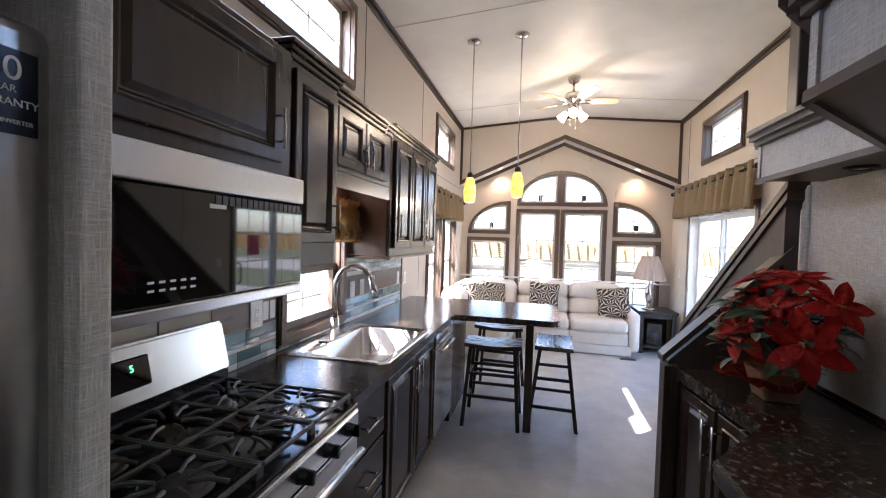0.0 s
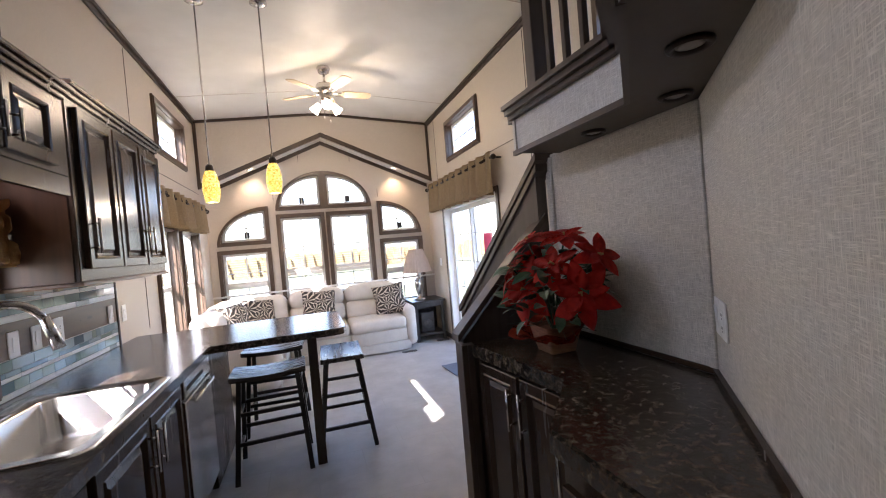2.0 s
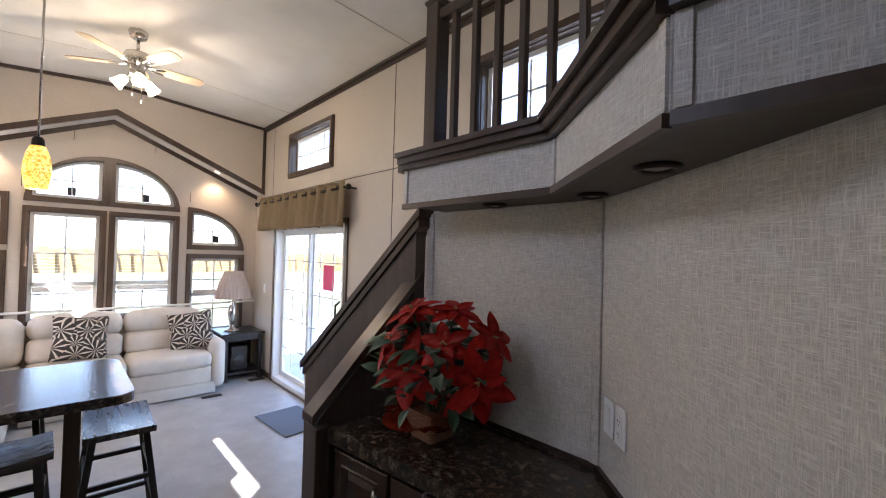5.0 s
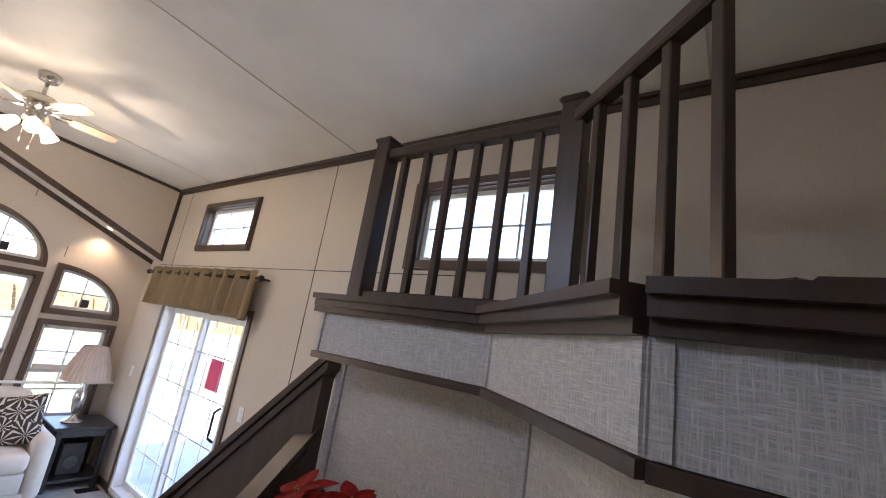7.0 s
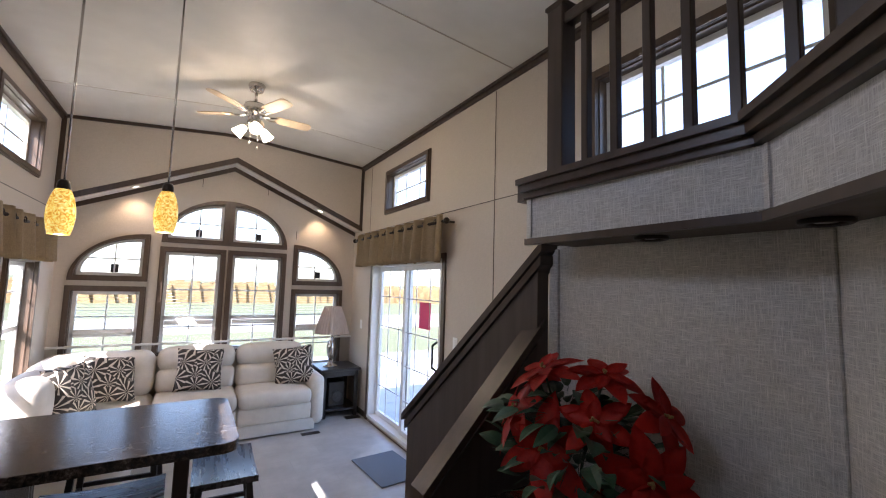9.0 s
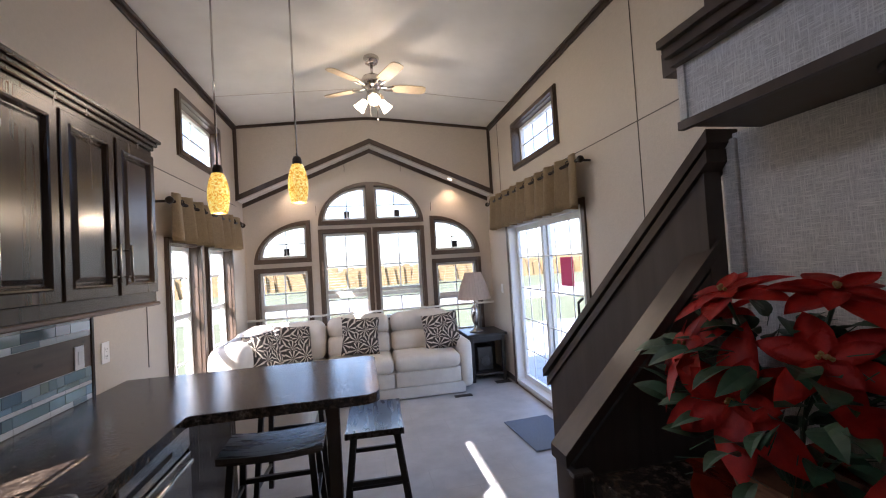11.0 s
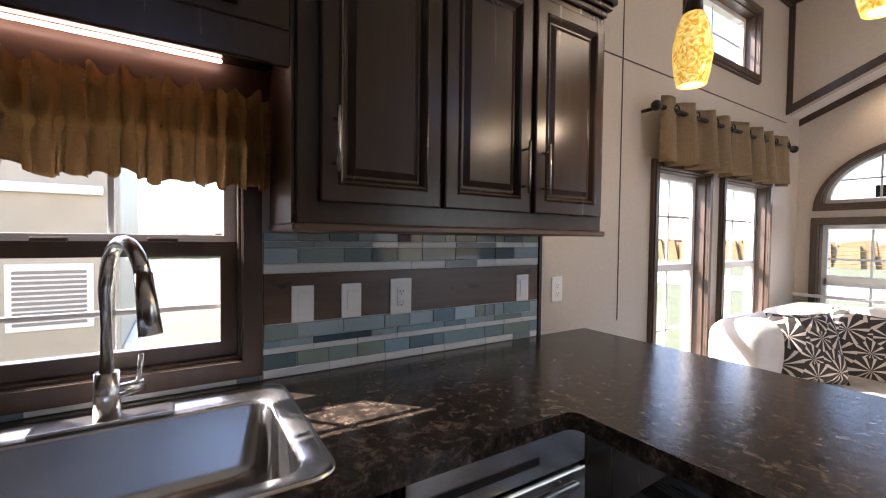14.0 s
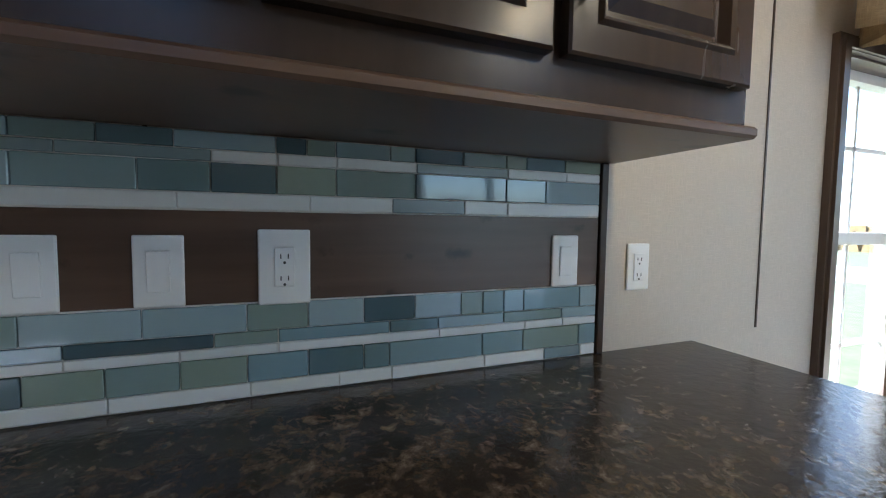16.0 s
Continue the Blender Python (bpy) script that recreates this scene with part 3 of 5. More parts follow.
# sliding patio door
sd = thing("door_1", (W, 5.0, 0.03), "white sliding glass patio door, closed", "door", kind="structure")
part("frame", add_ring(bmesh.new(), rect(*SLIDER), rect(*SLIDER, 0.04), XR, -0.12, 0.012), M_WHITE, sd)
for nm, (a, b), w in (("panel", (4.22, 5.07), -0.06), ("panel", (4.99, 5.84), -0.10)):
    part(nm, add_ring(bmesh.new(), rect(a, b, 0.07, 1.86), rect(a, b, 0.07, 1.86, 0.055), XR, w - 0.015, w + 0.02), M_WHITE, sd)
    bm = bmesh.new()
    fill_flat(bm, rect(a, b, 0.07, 1.86, 0.05), XR, w)
    part("pane", bm, M_GLASS, sd).visible_shadow = False
    bm = bmesh.new()
    for i in (1, 2):
        u = a + (b - a) * i / 3
        add_box(bm, XR(u - 0.006, 0.12, w + 0.003), XR(u + 0.006, 1.81, w + 0.011), 0.002)
    for i in range(1, 5):
        v = 0.07 + 1.79 * i / 5
        add_box(bm, XR(a + 0.05, v - 0.006, w + 0.0025), XR(b - 0.05, v + 0.006, w + 0.0105), 0.002)
    part("muntin", bm, M_WHITE, sd)
part("handle", add_tube(bmesh.new(), [(W - 0.0, 4.26, 0.88 + 0.26 * i / 8) if i in (0, 8) else (W - 0.045, 4.26, 0.88 + 0.26 * i / 8) for i in range(9)], 0.011), M_BLACK, sd, True)
box("pink_sign", XR(4.48, 1.22, -0.052), XR(4.71, 1.48, -0.05), M_PINK, sd, bevel=0, label="bright pink paper notice on the glass")
part("casing", add_ring(bmesh.new(), [(4.13, 0.0), (5.93, 0.0), (5.93, 1.95), (4.13, 1.95)], [(4.179, 0.001), (5.881, 0.001), (5.881, 1.901), (4.179, 1.901)], XR, 0.0, 0.018), M_CASE, sd)

# wall seams on both sides, and corner strips
bm = bmesh.new()
for y in (3.45, 6.05):
    add_box(bm, (W - 0.003, y - 0.003, 0.0 if y < 4 else 2.3), (W, y + 0.003, SIDE - 0.06))
add_box(bm, (W - 0.0035, 2.1, 2.317), (W, DROP, 2.323))
for y in (1.1, 2.75, 4.23):
    add_box(bm, (0, y - 0.003, 0.93), (0.003, y + 0.003, SIDE - 0.06))
add_box(bm, (0, 3.5, 2.297), (0.0035, DROP, 2.303))
for x, z0 in ((0.87, 2.2), (1.25, 2.75), (1.98, 2.75), (2.36, 2.2)):
    add_box(bm, (x - 0.003, END - 0.003, z0), (x + 0.003, END, z0 + (0.12 if z0 < 2.5 else 0.12)))
tagged(part("wall_seam", bm, M_TRIM), "thin seams between wall panels", "trim", kind="structure")
bm = bmesh.new()
add_box(bm, (0.0, END - 0.035, 0.905), (W, END - 0.001, 0.93), 0.004)
tagged(part("window_ledge", bm, M_SOFF), "pale ledge under the end windows", "trim", kind="structure")
bm = bmesh.new()
add_box(bm, (W - 0.012, 3.14, 0.0), (W, 4.12, 0.07), 0.003)
add_box(bm, (W - 0.012, 5.94, 0.0), (W, END - 0.012, 0.07), 0.003)
add_box(bm, (0, END - 0.012, 0.0), (W, END, 0.07), 0.003)
tagged(part("baseboard", bm, M_TRIM), "dark wood baseboard", "trim", kind="structure")

# hall partition with a cased opening
bm = solid_cells([0.0, 0.36, 0.66, 1.72, W], [0.385, 0.41, 0.46, 0.555], [0.0, 1.98, 2.06], lambda x, y, z: x < 0.36 or (x < 0.66 and y < 0.41) or (x > 1.72 and 0.41 < y < 0.46))
tagged(part("wall_hall", bm, M_LINEN), "woven linen partition at the hall opening", "wall", kind="structure")
bm = bmesh.new()
for x0, x1 in ((0.648, 0.682), (1.708, 1.775)):
    add_box(bm, (x0, 0.368 if x0 < 1 else 0.42, 0.0), (x1, 0.414 if x0 < 1 else 0.50, 2.06), 0.006, 2)
for x in (1.704, 1.779):
    add_rod(bm, (x, 0.497, 0.0), (x, 0.497, 2.06), 0.007, n=8)
    add_rod(bm, (1.711, 0.437 + (x - 1.704) * 0.4, 0.0), (1.711, 0.437 + (x - 1.704) * 0.4, 2.06), 0.006, n=8)
tagged(part("hall_casing", bm, M_LINEN), "linen-wrapped casing of the hall opening", "trim", kind="structure")

# ---------- nook, loft and stairs ----------
NX, NY = 2.49, 1.32
bm = bmesh.new()
add_box(bm, (NX, NY, 0), (NX + 0.05, 2.20, 1.83))
tagged(part("wall_nook", bm, M_LINEN), "woven grey-beige panel behind the plant", "wall", kind="structure")
bm = bmesh.new()
add_prism(bm, [(NX, NY, 0), (1.775, 0.53, 0), (1.83, 0.50, 0), (NX + 0.05, NY - 0.02, 0)], (0, 0, 1.83))
tagged(part("wall_diagonal", bm, M_LINEN), "woven linen diagonal wall panel", "wall", kind="structure")
bm = bmesh.new()
add_box(bm, (NX - 0.012, NY - 0.005, 0.93), (NX, NY + 0.025, 1.815), 0.004)
add_box(bm, (NX - 0.014, 2.165, 0.93), (NX + 0.052, 2.212, 1.815), 0.004)
tagged(part("nook_corner_strip", bm, M_LINEN), "panel corner strips in the nook", "trim", kind="structure")

LZ0, LZ1 = 1.82, 1.975
ED = [(2.245, 2.09), (2.245, 1.355), (1.80, 0.885), (1.80, 0.47)]
LOFT = ED + [(1.80, -2.3), (W, -2.3), (W, 2.09)]
bm = bmesh.new()
add_prism(bm, [(x, y, LZ0) for x, y in LOFT], (0, 0, LZ1 - LZ0 + 0.02))
tagged(part("loft_floor", bm, M_BROWN), "brown loft platform with dark underside", "loft floor", kind="structure")
tagged(box("hall_ceiling", (0.0, -2.3, 2.07), (1.80, 0.46, 2.12), M_CEIL, bevel=0), "plain ceiling over the hall", "ceiling", kind="structure")
tagged(box("wall_loft", (0.0, -0.75, 2.12), (W, -0.70, 3.45), M_PANEL, bevel=0), "tan wall panel at the back of the loft", "wall", kind="structure")
tagged(box("loft_wall_trim", (0.0, -0.70, 3.19), (W, -0.685, 3.262), M_TRIM), "dark trim band on the loft wall", "trim", kind="structure")


def along(bm, p, q, z0, z1, out, thick, bevel=0.003, shift=0.0):
    """An upright strip along an edge of the loft, standing out from it."""
    p, q = Vector((*p, 0)), Vector((*q, 0))
    d = (q - p).normalized()
    n = Vector((d.y, -d.x, 0)) * out
    a0, b0 = p + n * shift, q + n * shift
    add_prism(bm, [(*a0.xy, z0), (*b0.xy, z0), (*(b0 + n * thick).xy, z0), (*(a0 + n * thick).xy, z0)], (0, 0, z1 - z0))


fascia = bmesh.new()
crown = bmesh.new()
lip = bmesh.new()
post_strip = bmesh.new()
for p, q in zip(ED, ED[1:]):
    along(fascia, p, q, LZ0 + 0.012, LZ1, 1, 0.006)
    along(lip, p, q, LZ0 - 0.012, LZ0 + 0.010, 1, 0.018)
    along(crown, p, q, LZ1, LZ1 + 0.02, 1, 0.03)
    along(crown, p, q, LZ1 + 0.02, LZ1 + 0.045, 1, 0.05)
    along(crown, p, q, LZ1 + 0.045, LZ1 + 0.065, 1, 0.065)
    d = (Vector(q) - Vector(p)).normalized()
    for e in (Vector(p) + d * 0.004, Vector(q) - d * 0.026):
        along(post_strip, e, e + d * 0.022, LZ0 + 0.014, LZ1 - 0.002, 1, 0.012)
add_box(crown, (2.245, 2.09, LZ1), (W, 2.15, LZ1 + 0.065))
tagged(part("loft_fascia", fascia, M_GREY), "grey linen fascia round the loft edge", "trim", kind="structure")
tagged(part("loft_crown", crown, M_TRIM), "stepped dark wood ledge on the loft edge", "trim", kind="structure")
tagged(part("loft_lip", lip, M_TRIM), "dark strip under the loft edge", "trim", kind="structure")
tagged(part("loft_corner_strip", post_strip, M_GREY), "linen corner strips on the loft edge", "trim", kind="structure")

rail = thing("loft_railing", (2.33, 1.9, LZ1 + 0.065), "dark wood loft railing with square balusters", "railing")
RZ0, RZ1 = LZ1 + 0.065, 2.71
RP = [(2.37, 2.05), (2.37, 1.22), (1.93, 0.72), (1.93, -0.6)]
for x, y in RP[:2]:
    bm = add_box(bmesh.new(), (x - 0.038, y - 0.038, LZ1 + 0.02), (x + 0.038, y + 0.038, RZ1 + 0.02), 0.004)
    add_box(bm, (x - 0.05, y - 0.05, RZ1 + 0.02), (x + 0.05, y + 0.05, RZ1 + 0.045), 0.012)
    part("newel", bm, M_TRIM, rail)
for p, q in zip(RP, RP[1:]):
    a, b = Vector(p), Vector(q)
    d = (b - a).normalized()
    ang = math.atan2(d.y, d.x)
    ln = (b - a).length
    tr = Matrix.Rotation(ang, 4, "Z")
    mid = (a + b) / 2
    for z0, z1, wd in ((RZ1 - 0.055, RZ1 - 0.01, 0.05), (RZ0 + 0.005, RZ0 + 0.045, 0.045)):
        part("rail", add_box(bmesh.new(), (mid.x - ln / 2, mid.y - wd / 2, z0), (mid.x + ln / 2, mid.y + wd / 2, z1), 0.006, 1, tr), M_TRIM, rail)
    n = int(ln / 0.112)
    for i in range(1, n):
        c = a + d * ln * i / n
        part("baluster", add_box(bmesh.new(), (c.x - 0.0145, c.y - 0.0145, RZ0 + 0.045), (c.x + 0.0145, c.y + 0.0145, RZ1 - 0.055), 0.003, 1, tr), M_TRIM, rail)


def can_light(at, lit, r=0.05, tilt=None):
    c = thing("recessed_light", at, "small round recessed ceiling light" + (", lit" if lit else " with bronze ring, unlit"), "ceiling light", group="recessed lights")
    bm = add_lathe(bmesh.new(), (0, 0, 0), [(r, 0.0), (r, -0.008), (r * 0.86, -0.012), (r * 0.62, -0.006), (r * 0.6, 0.0)], 20)
    lens = add_lathe(bmesh.new(), (0, 0, 0), [(r * 0.6, -0.004), (r * 0.4, -0.007), (0.002, -0.008)], 20)
    for b, m, nm in ((bm, M_SOFF if lit else M_BRONZE, "ring"), (lens, M_CAN if lit else M_LENS, "lens")):
        if tilt:
            bmesh.ops.transform(b, matrix=tilt, verts=b.verts)
        bmesh.ops.translate(b, vec=Vector(at), verts=b.verts)
        part(nm, b, m, c, True)


for x, y in ((2.09, 1.01), (2.37, 1.30), (2.39, 1.71)):
    can_light((x, y, LZ0), False)
slope = math.atan2(PEAK - SPRING, W / 2)
for x, s in ((0.62, 1), (2.62, -1)):
    z = SPRING + (PEAK - SPRING) * (1 - abs(x - W / 2) / (W / 2))
    can_light((x, 6.49, z), True, tilt=Matrix.Rotation(-slope * s, 4, "Y"))
    d = bpy.data.lights.new("can_beam", "SPOT")
    d.energy, d.color, d.spot_size, d.spot_blend, d.shadow_soft_size = 2.2, (1.0, 0.72, 0.42), radians(110), 0.8, 0.03
    o = new("can_beam", d)
    o.matrix_world = look((x, 6.50, z - 0.03), (x, 6.54, z - 0.6))

# stairs rising along the right wall behind a sloped half wall
st = thing("staircase", (2.82, 2.6, 0), "brown panelled loft stairs behind a sloped half wall", "stairs", kind="structure")
NS = 9
for i in range(NS):
    y1 = 3.14 - i * 0.225
    box("tread", (2.50, y1 - 0.245, 0.215 * i + 0.17), (W - 0.003, y1, 0.215 * i + 0.205), M_BROWN, st)
    box("riser", (2.50, y1 - 0.245, 0.003 if i == 0 else 0.215 * (i - 1) + 0.207), (W - 0.003, y1 - 0.215, 0.215 * i + 0.169), M_BROWN, st)
bm = bmesh.new()
add_prism(bm, [(2.255, 3.02, 0), (2.255, 3.02, 0.92), (2.415, 2.215, 1.745), (2.415, 2.215, 0)], (0.06, 0, 0))
part("half_wall", bm, M_BROWN, st)
bm = bmesh.new()
add_prism(bm, [(2.23, 3.05, 0.925), (2.23, 3.05, 0.96), (2.40, 2.18, 1.845), (2.40, 2.18, 1.805)], (0.11, 0, 0))
add_prism(bm, [(2.242, 3.035, 0.885), (2.242, 3.035, 0.923), (2.405, 2.19, 1.788), (2.405, 2.19, 1.75)], (0.09, 0, 0))
part("cap", bm, M_TRIM, st)
wing = thing("wing_wall", (2.2, 2.2, 0), "dark panelled wing wall with a sloped cap", "half wall", kind="structure")
bm = bmesh.new()
add_prism(bm, [(1.945, 2.235, 0), (1.945, 2.235, 0.93), (2.44, 2.215, 1.455), (2.44, 2.215, 0)], (0.0, 0.06, 0))
part("panel", bm, M_BROWN, wing)
bm = bmesh.new()
add_prism(bm, [(1.915, 2.222, 0.925), (1.915, 2.222, 0.96), (2.45, 2.202, 1.53), (2.45, 2.202, 1.49)], (0.0, 0.09, 0))
part("cap", bm, M_TRIM, wing)
box("newel", (1.925, 2.205, 0), (1.985, 2.305, 0.915), M_BROWN, wing)
box("trim", (1.92, 2.198, 0), (1.952, 2.228, 0.913), M_TRIM, wing)

# ---------- kitchen ----------
def pull(parent, x, y, z0, z1, s=1, horiz=False, m=None, turn=None):
    """Bar handle standing off a door in direction s along x."""
    bm = bmesh.new()
    ax = x + s * 0.032
    if horiz:
        add_rod(bm, (ax, z0, y), (ax, z1, y), 0.0055)
        for v in (z0 + 0.02, z1 - 0.02):
            add_rod(bm, (x, v, y), (ax, v, y), 0.0045)
    else:
        add_rod(bm, (ax, y, z0), (ax, y, z1), 0.0055)
        for v in (z0 + 0.025, z1 - 0.025):
            add_rod(bm, (x, y, v), (ax, y, v), 0.0045)
    if turn:
        bmesh.ops.transform(bm, matrix=turn, verts=bm.verts)
    return part("handle", bm, m or M_NICKEL, parent, True, label="slim brushed bar handle")


def raised_door(parent, x, y0, y1, z0, z1, s=1, name="door", turn=None):
    """Raised-panel cabinet door facing s along x."""
    bm = bmesh.new()
    fr = min(0.055, (y1 - y0) * 0.24, (z1 - z0) * 0.28)
    to3 = lambda u, v, w: (x + w * s, u, v)
    steps = [(0.0, 0.0), (0.0, 0.018), (0.004, 0.021), (fr - 0.012, 0.021), (fr - 0.006, 0.026), (fr, 0.022), (fr + 0.010, 0.008), (fr + 0.016, 0.008), (fr + 0.034, 0.019)]
    rows = []
    for k, w in steps:
        rows.append([bm.verts.new(to3(u, v, w)) for u, v in rect(y0, y1, z0, z1, k)])
    for p, q in zip(rows, rows[1:]):
        for i in range(4):
            bm.faces.new((p[i], p[(i + 1) % 4], q[(i + 1) % 4], q[i]))
    bm.faces.new(rows[-1])
    bm.faces.new(rows[0])
    if turn:
        bmesh.ops.transform(bm, matrix=turn, verts=bm.verts)
    return part(name, bm, M_CAB, parent)


def upper(label, y0, y1, z0, z1, doors, x1=0.31, crown=True, handles=(), side=None):
    c = thing("wall_cabinet", (0.15, (y0 + y1) / 2, z0), label, "cabinet", group="wall cabinets")
    box("body", (0.003, y0 + 0.002, z0), (x1, y1 - 0.002, z1), M_CAB, c)
    if side:
        box("side", (0.003, y0 - 0.006, z0 + 0.002), (x1 - 0.02, y0 + 0.001, z1 - 0.002), M_SIDE_LIT, c, bevel=0, label="brown wood side panel coloured with the tube's warm light")
    ds = [raised_door(c, x1, *d) for d in doors]
    for k, y, a, b in handles:
        pull(ds[k], x1 + 0.02, y, a, b)
    if crown:
        bm = bmesh.new()
        for k, (h0, h1) in enumerate(((0.0, 0.022), (0.022, 0.042), (0.042, 0.062))):
            add_box(bm, (0.003, y0 - 0.012 * k + 0.002, z1 + h0), (x1 + 0.014 + 0.014 * k, y1 + 0.012 * k - 0.002, z1 + h1), 0.004)
        part("crown", bm, M_CAB, c)
    return c


upper("dark espresso cabinet over the microwave", 0.56, 1.325, 1.732, 2.20, [(0.60, 1.245, 1.775, 2.165)], handles=[(0, 1.215, 1.82, 1.96)], crown=False, x1=0.36)
upper("tall narrow dark espresso wall cabinet", 1.335, 1.725, 1.385, 2.20, [(1.365, 1.70, 1.485, 2.165)], handles=[(0, 1.672, 1.53, 1.68)], x1=0.335)
c = upper("short dark espresso cabinet over the kitchen window", 1.735, 2.505, 1.84, 2.17, [(1.755, 2.065, 1.865, 2.145), (2.08, 2.39, 1.865, 2.145)], handles=[(0, 2.035, 1.89, 2.01), (1, 2.11, 1.89, 2.01)])
box("valance_board", (0.292, 1.737, 1.755), (0.310, 2.503, 1.839), M_CAB, c)
c = upper("dark espresso wall cabinet with three doors", 2.515, 3.665, 1.385, 2.20, [(2.57, 2.915, 1.44, 2.165), (2.93, 3.268, 1.44, 2.165), (3.29, 3.64, 1.44, 2.165)],
          handles=[(0, 2.605, 1.51, 1.67), (1, 3.232, 1.50, 1.67), (2, 3.325, 1.50, 1.67)], side=True)
box("light_rail", (0.003, 2.505, 1.366), (0.322, 3.68, 1.386), M_CABY, c, bevel=0.005)
c = thing("wall_cabinet", (0.3, -0.05, 1.84), "dark espresso cabinet above the refrigerator", "cabinet", group="wall cabinets")
box("body", (0.003, -0.45, 1.84), (0.54, 0.365, 2.05), M_CAB, c)
raised_door(c, 0.54, -0.43, -0.05, 1.86, 2.04)
raised_door(c, 0.54, -0.04, 0.34, 1.86, 2.04)

# refrigerator beside the hall partition
fr = thing("refrigerator", (0.36, -0.05, 0), "tall stainless steel refrigerator with stickers", "refrigerator")
box("body", (0.10, -0.43, 0.02), (0.63, 0.385, 1.79), M_BLACK, fr, bevel=0.01)
box("door", (0.635, -0.43, 0.62), (0.70, 0.388, 1.80), M_STEEL, fr, bevel=0.02, seg=3, smooth=False)
box("freezer_drawer", (0.635, -0.43, 0.05), (0.70, 0.388, 0.605), M_STEEL, fr, bevel=0.02, seg=3)
box("sticker", (0.701, 0.285, 1.645), (0.7025, 0.365, 1.755), M_STICK, fr, bevel=0, label="dark blue sticker with white print")
bm = bmesh.new()
for i, (a, b) in enumerate(((0.19, 0.205), (0.212, 0.222), (0.232, 0.25))):
    add_box(bm, (0.7005, 0.24 - i * 0.025 - 0.012, 1.74), (0.704, 0.24 - i * 0.025, 1.758))
for i in range(7):
    add_box(bm, (0.7005, 0.16 + i * 0.022, 1.735), (0.7035, 0.174 + i * 0.022, 1.752), 0)
part("badge", bm, M_IRON, fr)


def lettering(name, text, size, m, at, rot, parent):
    cu = bpy.data.curves.new(name, "FONT")
    cu.body, cu.size, cu.align_x, cu.extrude = text, size, "CENTER", 0.0006
    cu.materials.append(m)
    o = new(name, cu)
    o.parent = parent
    o.matrix_basis = Matrix.Translation(Vector(at) - base_of[parent.name]) @ Euler([radians(a) for a in rot]).to_matrix().to_4x4()
    return o


lettering("print", "10", 0.044, M_PRINT, (0.7035, 0.325, 1.715), (90, 0, 90), fr)
lettering("print", "YEAR", 0.013, M_PRINT, (0.7035, 0.325, 1.699), (90, 0, 90), fr)
lettering("print", "WARRANTY", 0.0145, M_PRINT, (0.7035, 0.325, 1.681), (90, 0, 90), fr)
lettering("print", "DIGITAL INVERTER", 0.008, M_PRINT, (0.7035, 0.325, 1.658), (90, 0, 90), fr)

fr.location += Vector((-0.08, -0.008, 0))

# microwave over the range
mw = thing("microwave", (0.2, 0.85, 1.26), "stainless over-range microwave with black glass door", "microwave")
Y0, Y1 = 0.465, 1.225
box("body", (0.003, Y0, 1.262), (0.385, Y1, 1.682), M_BLACK, mw, bevel=0.004)
box("top_band", (0.385, Y0, 1.590), (0.425, Y1, 1.682), M_STEEL, mw, bevel=0.006, seg=2)
box("glass_door", (0.385, Y0, 1.300), (0.420, Y1, 1.588), M_BLACKG, mw, bevel=0.004)
box("bottom_band", (0.385, Y0, 1.262), (0.422, Y1, 1.298), M_STEEL, mw, bevel=0.006, seg=2)
bm = bmesh.new()
for i in range(16):
    add_box(bm, (0.4205, 0.80 + i * 0.0255, 1.556), (0.4225, 0.82 + i * 0.0255, 1.582), 0)
part("vent", bm, M_SLOT, mw)
bm = bmesh.new()
for r in range(2):
    for i in range(5):
        add_box(bm, (0.4202, 0.60 + i * 0.03, 1.335 + r * 0.02), (0.4212, 0.616 + i * 0.03, 1.341 + r * 0.02), 0)
part("keypad", bm, M_PRINT, mw)
box("badge", (0.4202, 0.78, 1.545), (0.4212, 0.84, 1.557), M_PRINT, mw, bevel=0)

mw.location += Vector((0, 0.095, 0.042))

# gas range
rg = thing("gas_range", (0.33, 0.85, 0), "stainless gas range with black cast-iron grates", "range")
box("body", (0.02, Y0 + 0.003, 0.02), (0.62, Y1 + 0.01, 0.895), M_STEEL, rg, bevel=0.005)
box("oven_door", (0.62, Y0 + 0.01, 0.20), (0.655, Y1, 0.80), M_BLACKG, rg, bevel=0.008, seg=2)
box("door_band", (0.6555, Y0 + 0.01, 0.70), (0.664, Y1, 0.80), M_STEEL, rg, bevel=0.003)
rod("handle", (0.705, Y0 + 0.05, 0.765), (0.705, Y1 - 0.05, 0.765), 0.014, M_STEEL, rg)
box("control_strip", (0.62, Y0 + 0.005, 0.81), (0.668, Y1 + 0.008, 0.893), M_STEEL, rg, bevel=0.012, seg=2)
for i in range(5):
    y = 0.56 + i * 0.145
    bm = add_rod(bmesh.new(), (0.667, y, 0.85), (0.695, y, 0.85), 0.024, 0.02, 16)
    add_box(bm, (0.69, y - 0.007, 0.829), (0.712, y + 0.007, 0.871), 0.003)
    part("knob", bm, M_ENAMEL, rg)
bm = add_box(bmesh.new(), (0.05, Y0 + 0.004, 0.892), (0.66, Y1 + 0.010, 0.908), 0.006, 2)
part("cooktop", bm, M_ENAMEL, rg)
bm = bmesh.new()
add_prism(bm, [(0.01, Y0 + 0.004, 0.985), (0.105, Y0 + 0.004, 0.985), (0.062, Y0 + 0.004, 1.165), (0.01, Y0 + 0.004, 1.165)], (0, 0.768, 0))
bmesh.ops.bevel(bm, geom=bm.edges[:], offset=0.008, segments=2, affect="EDGES")
part("backguard", bm, M_STEEL, rg)
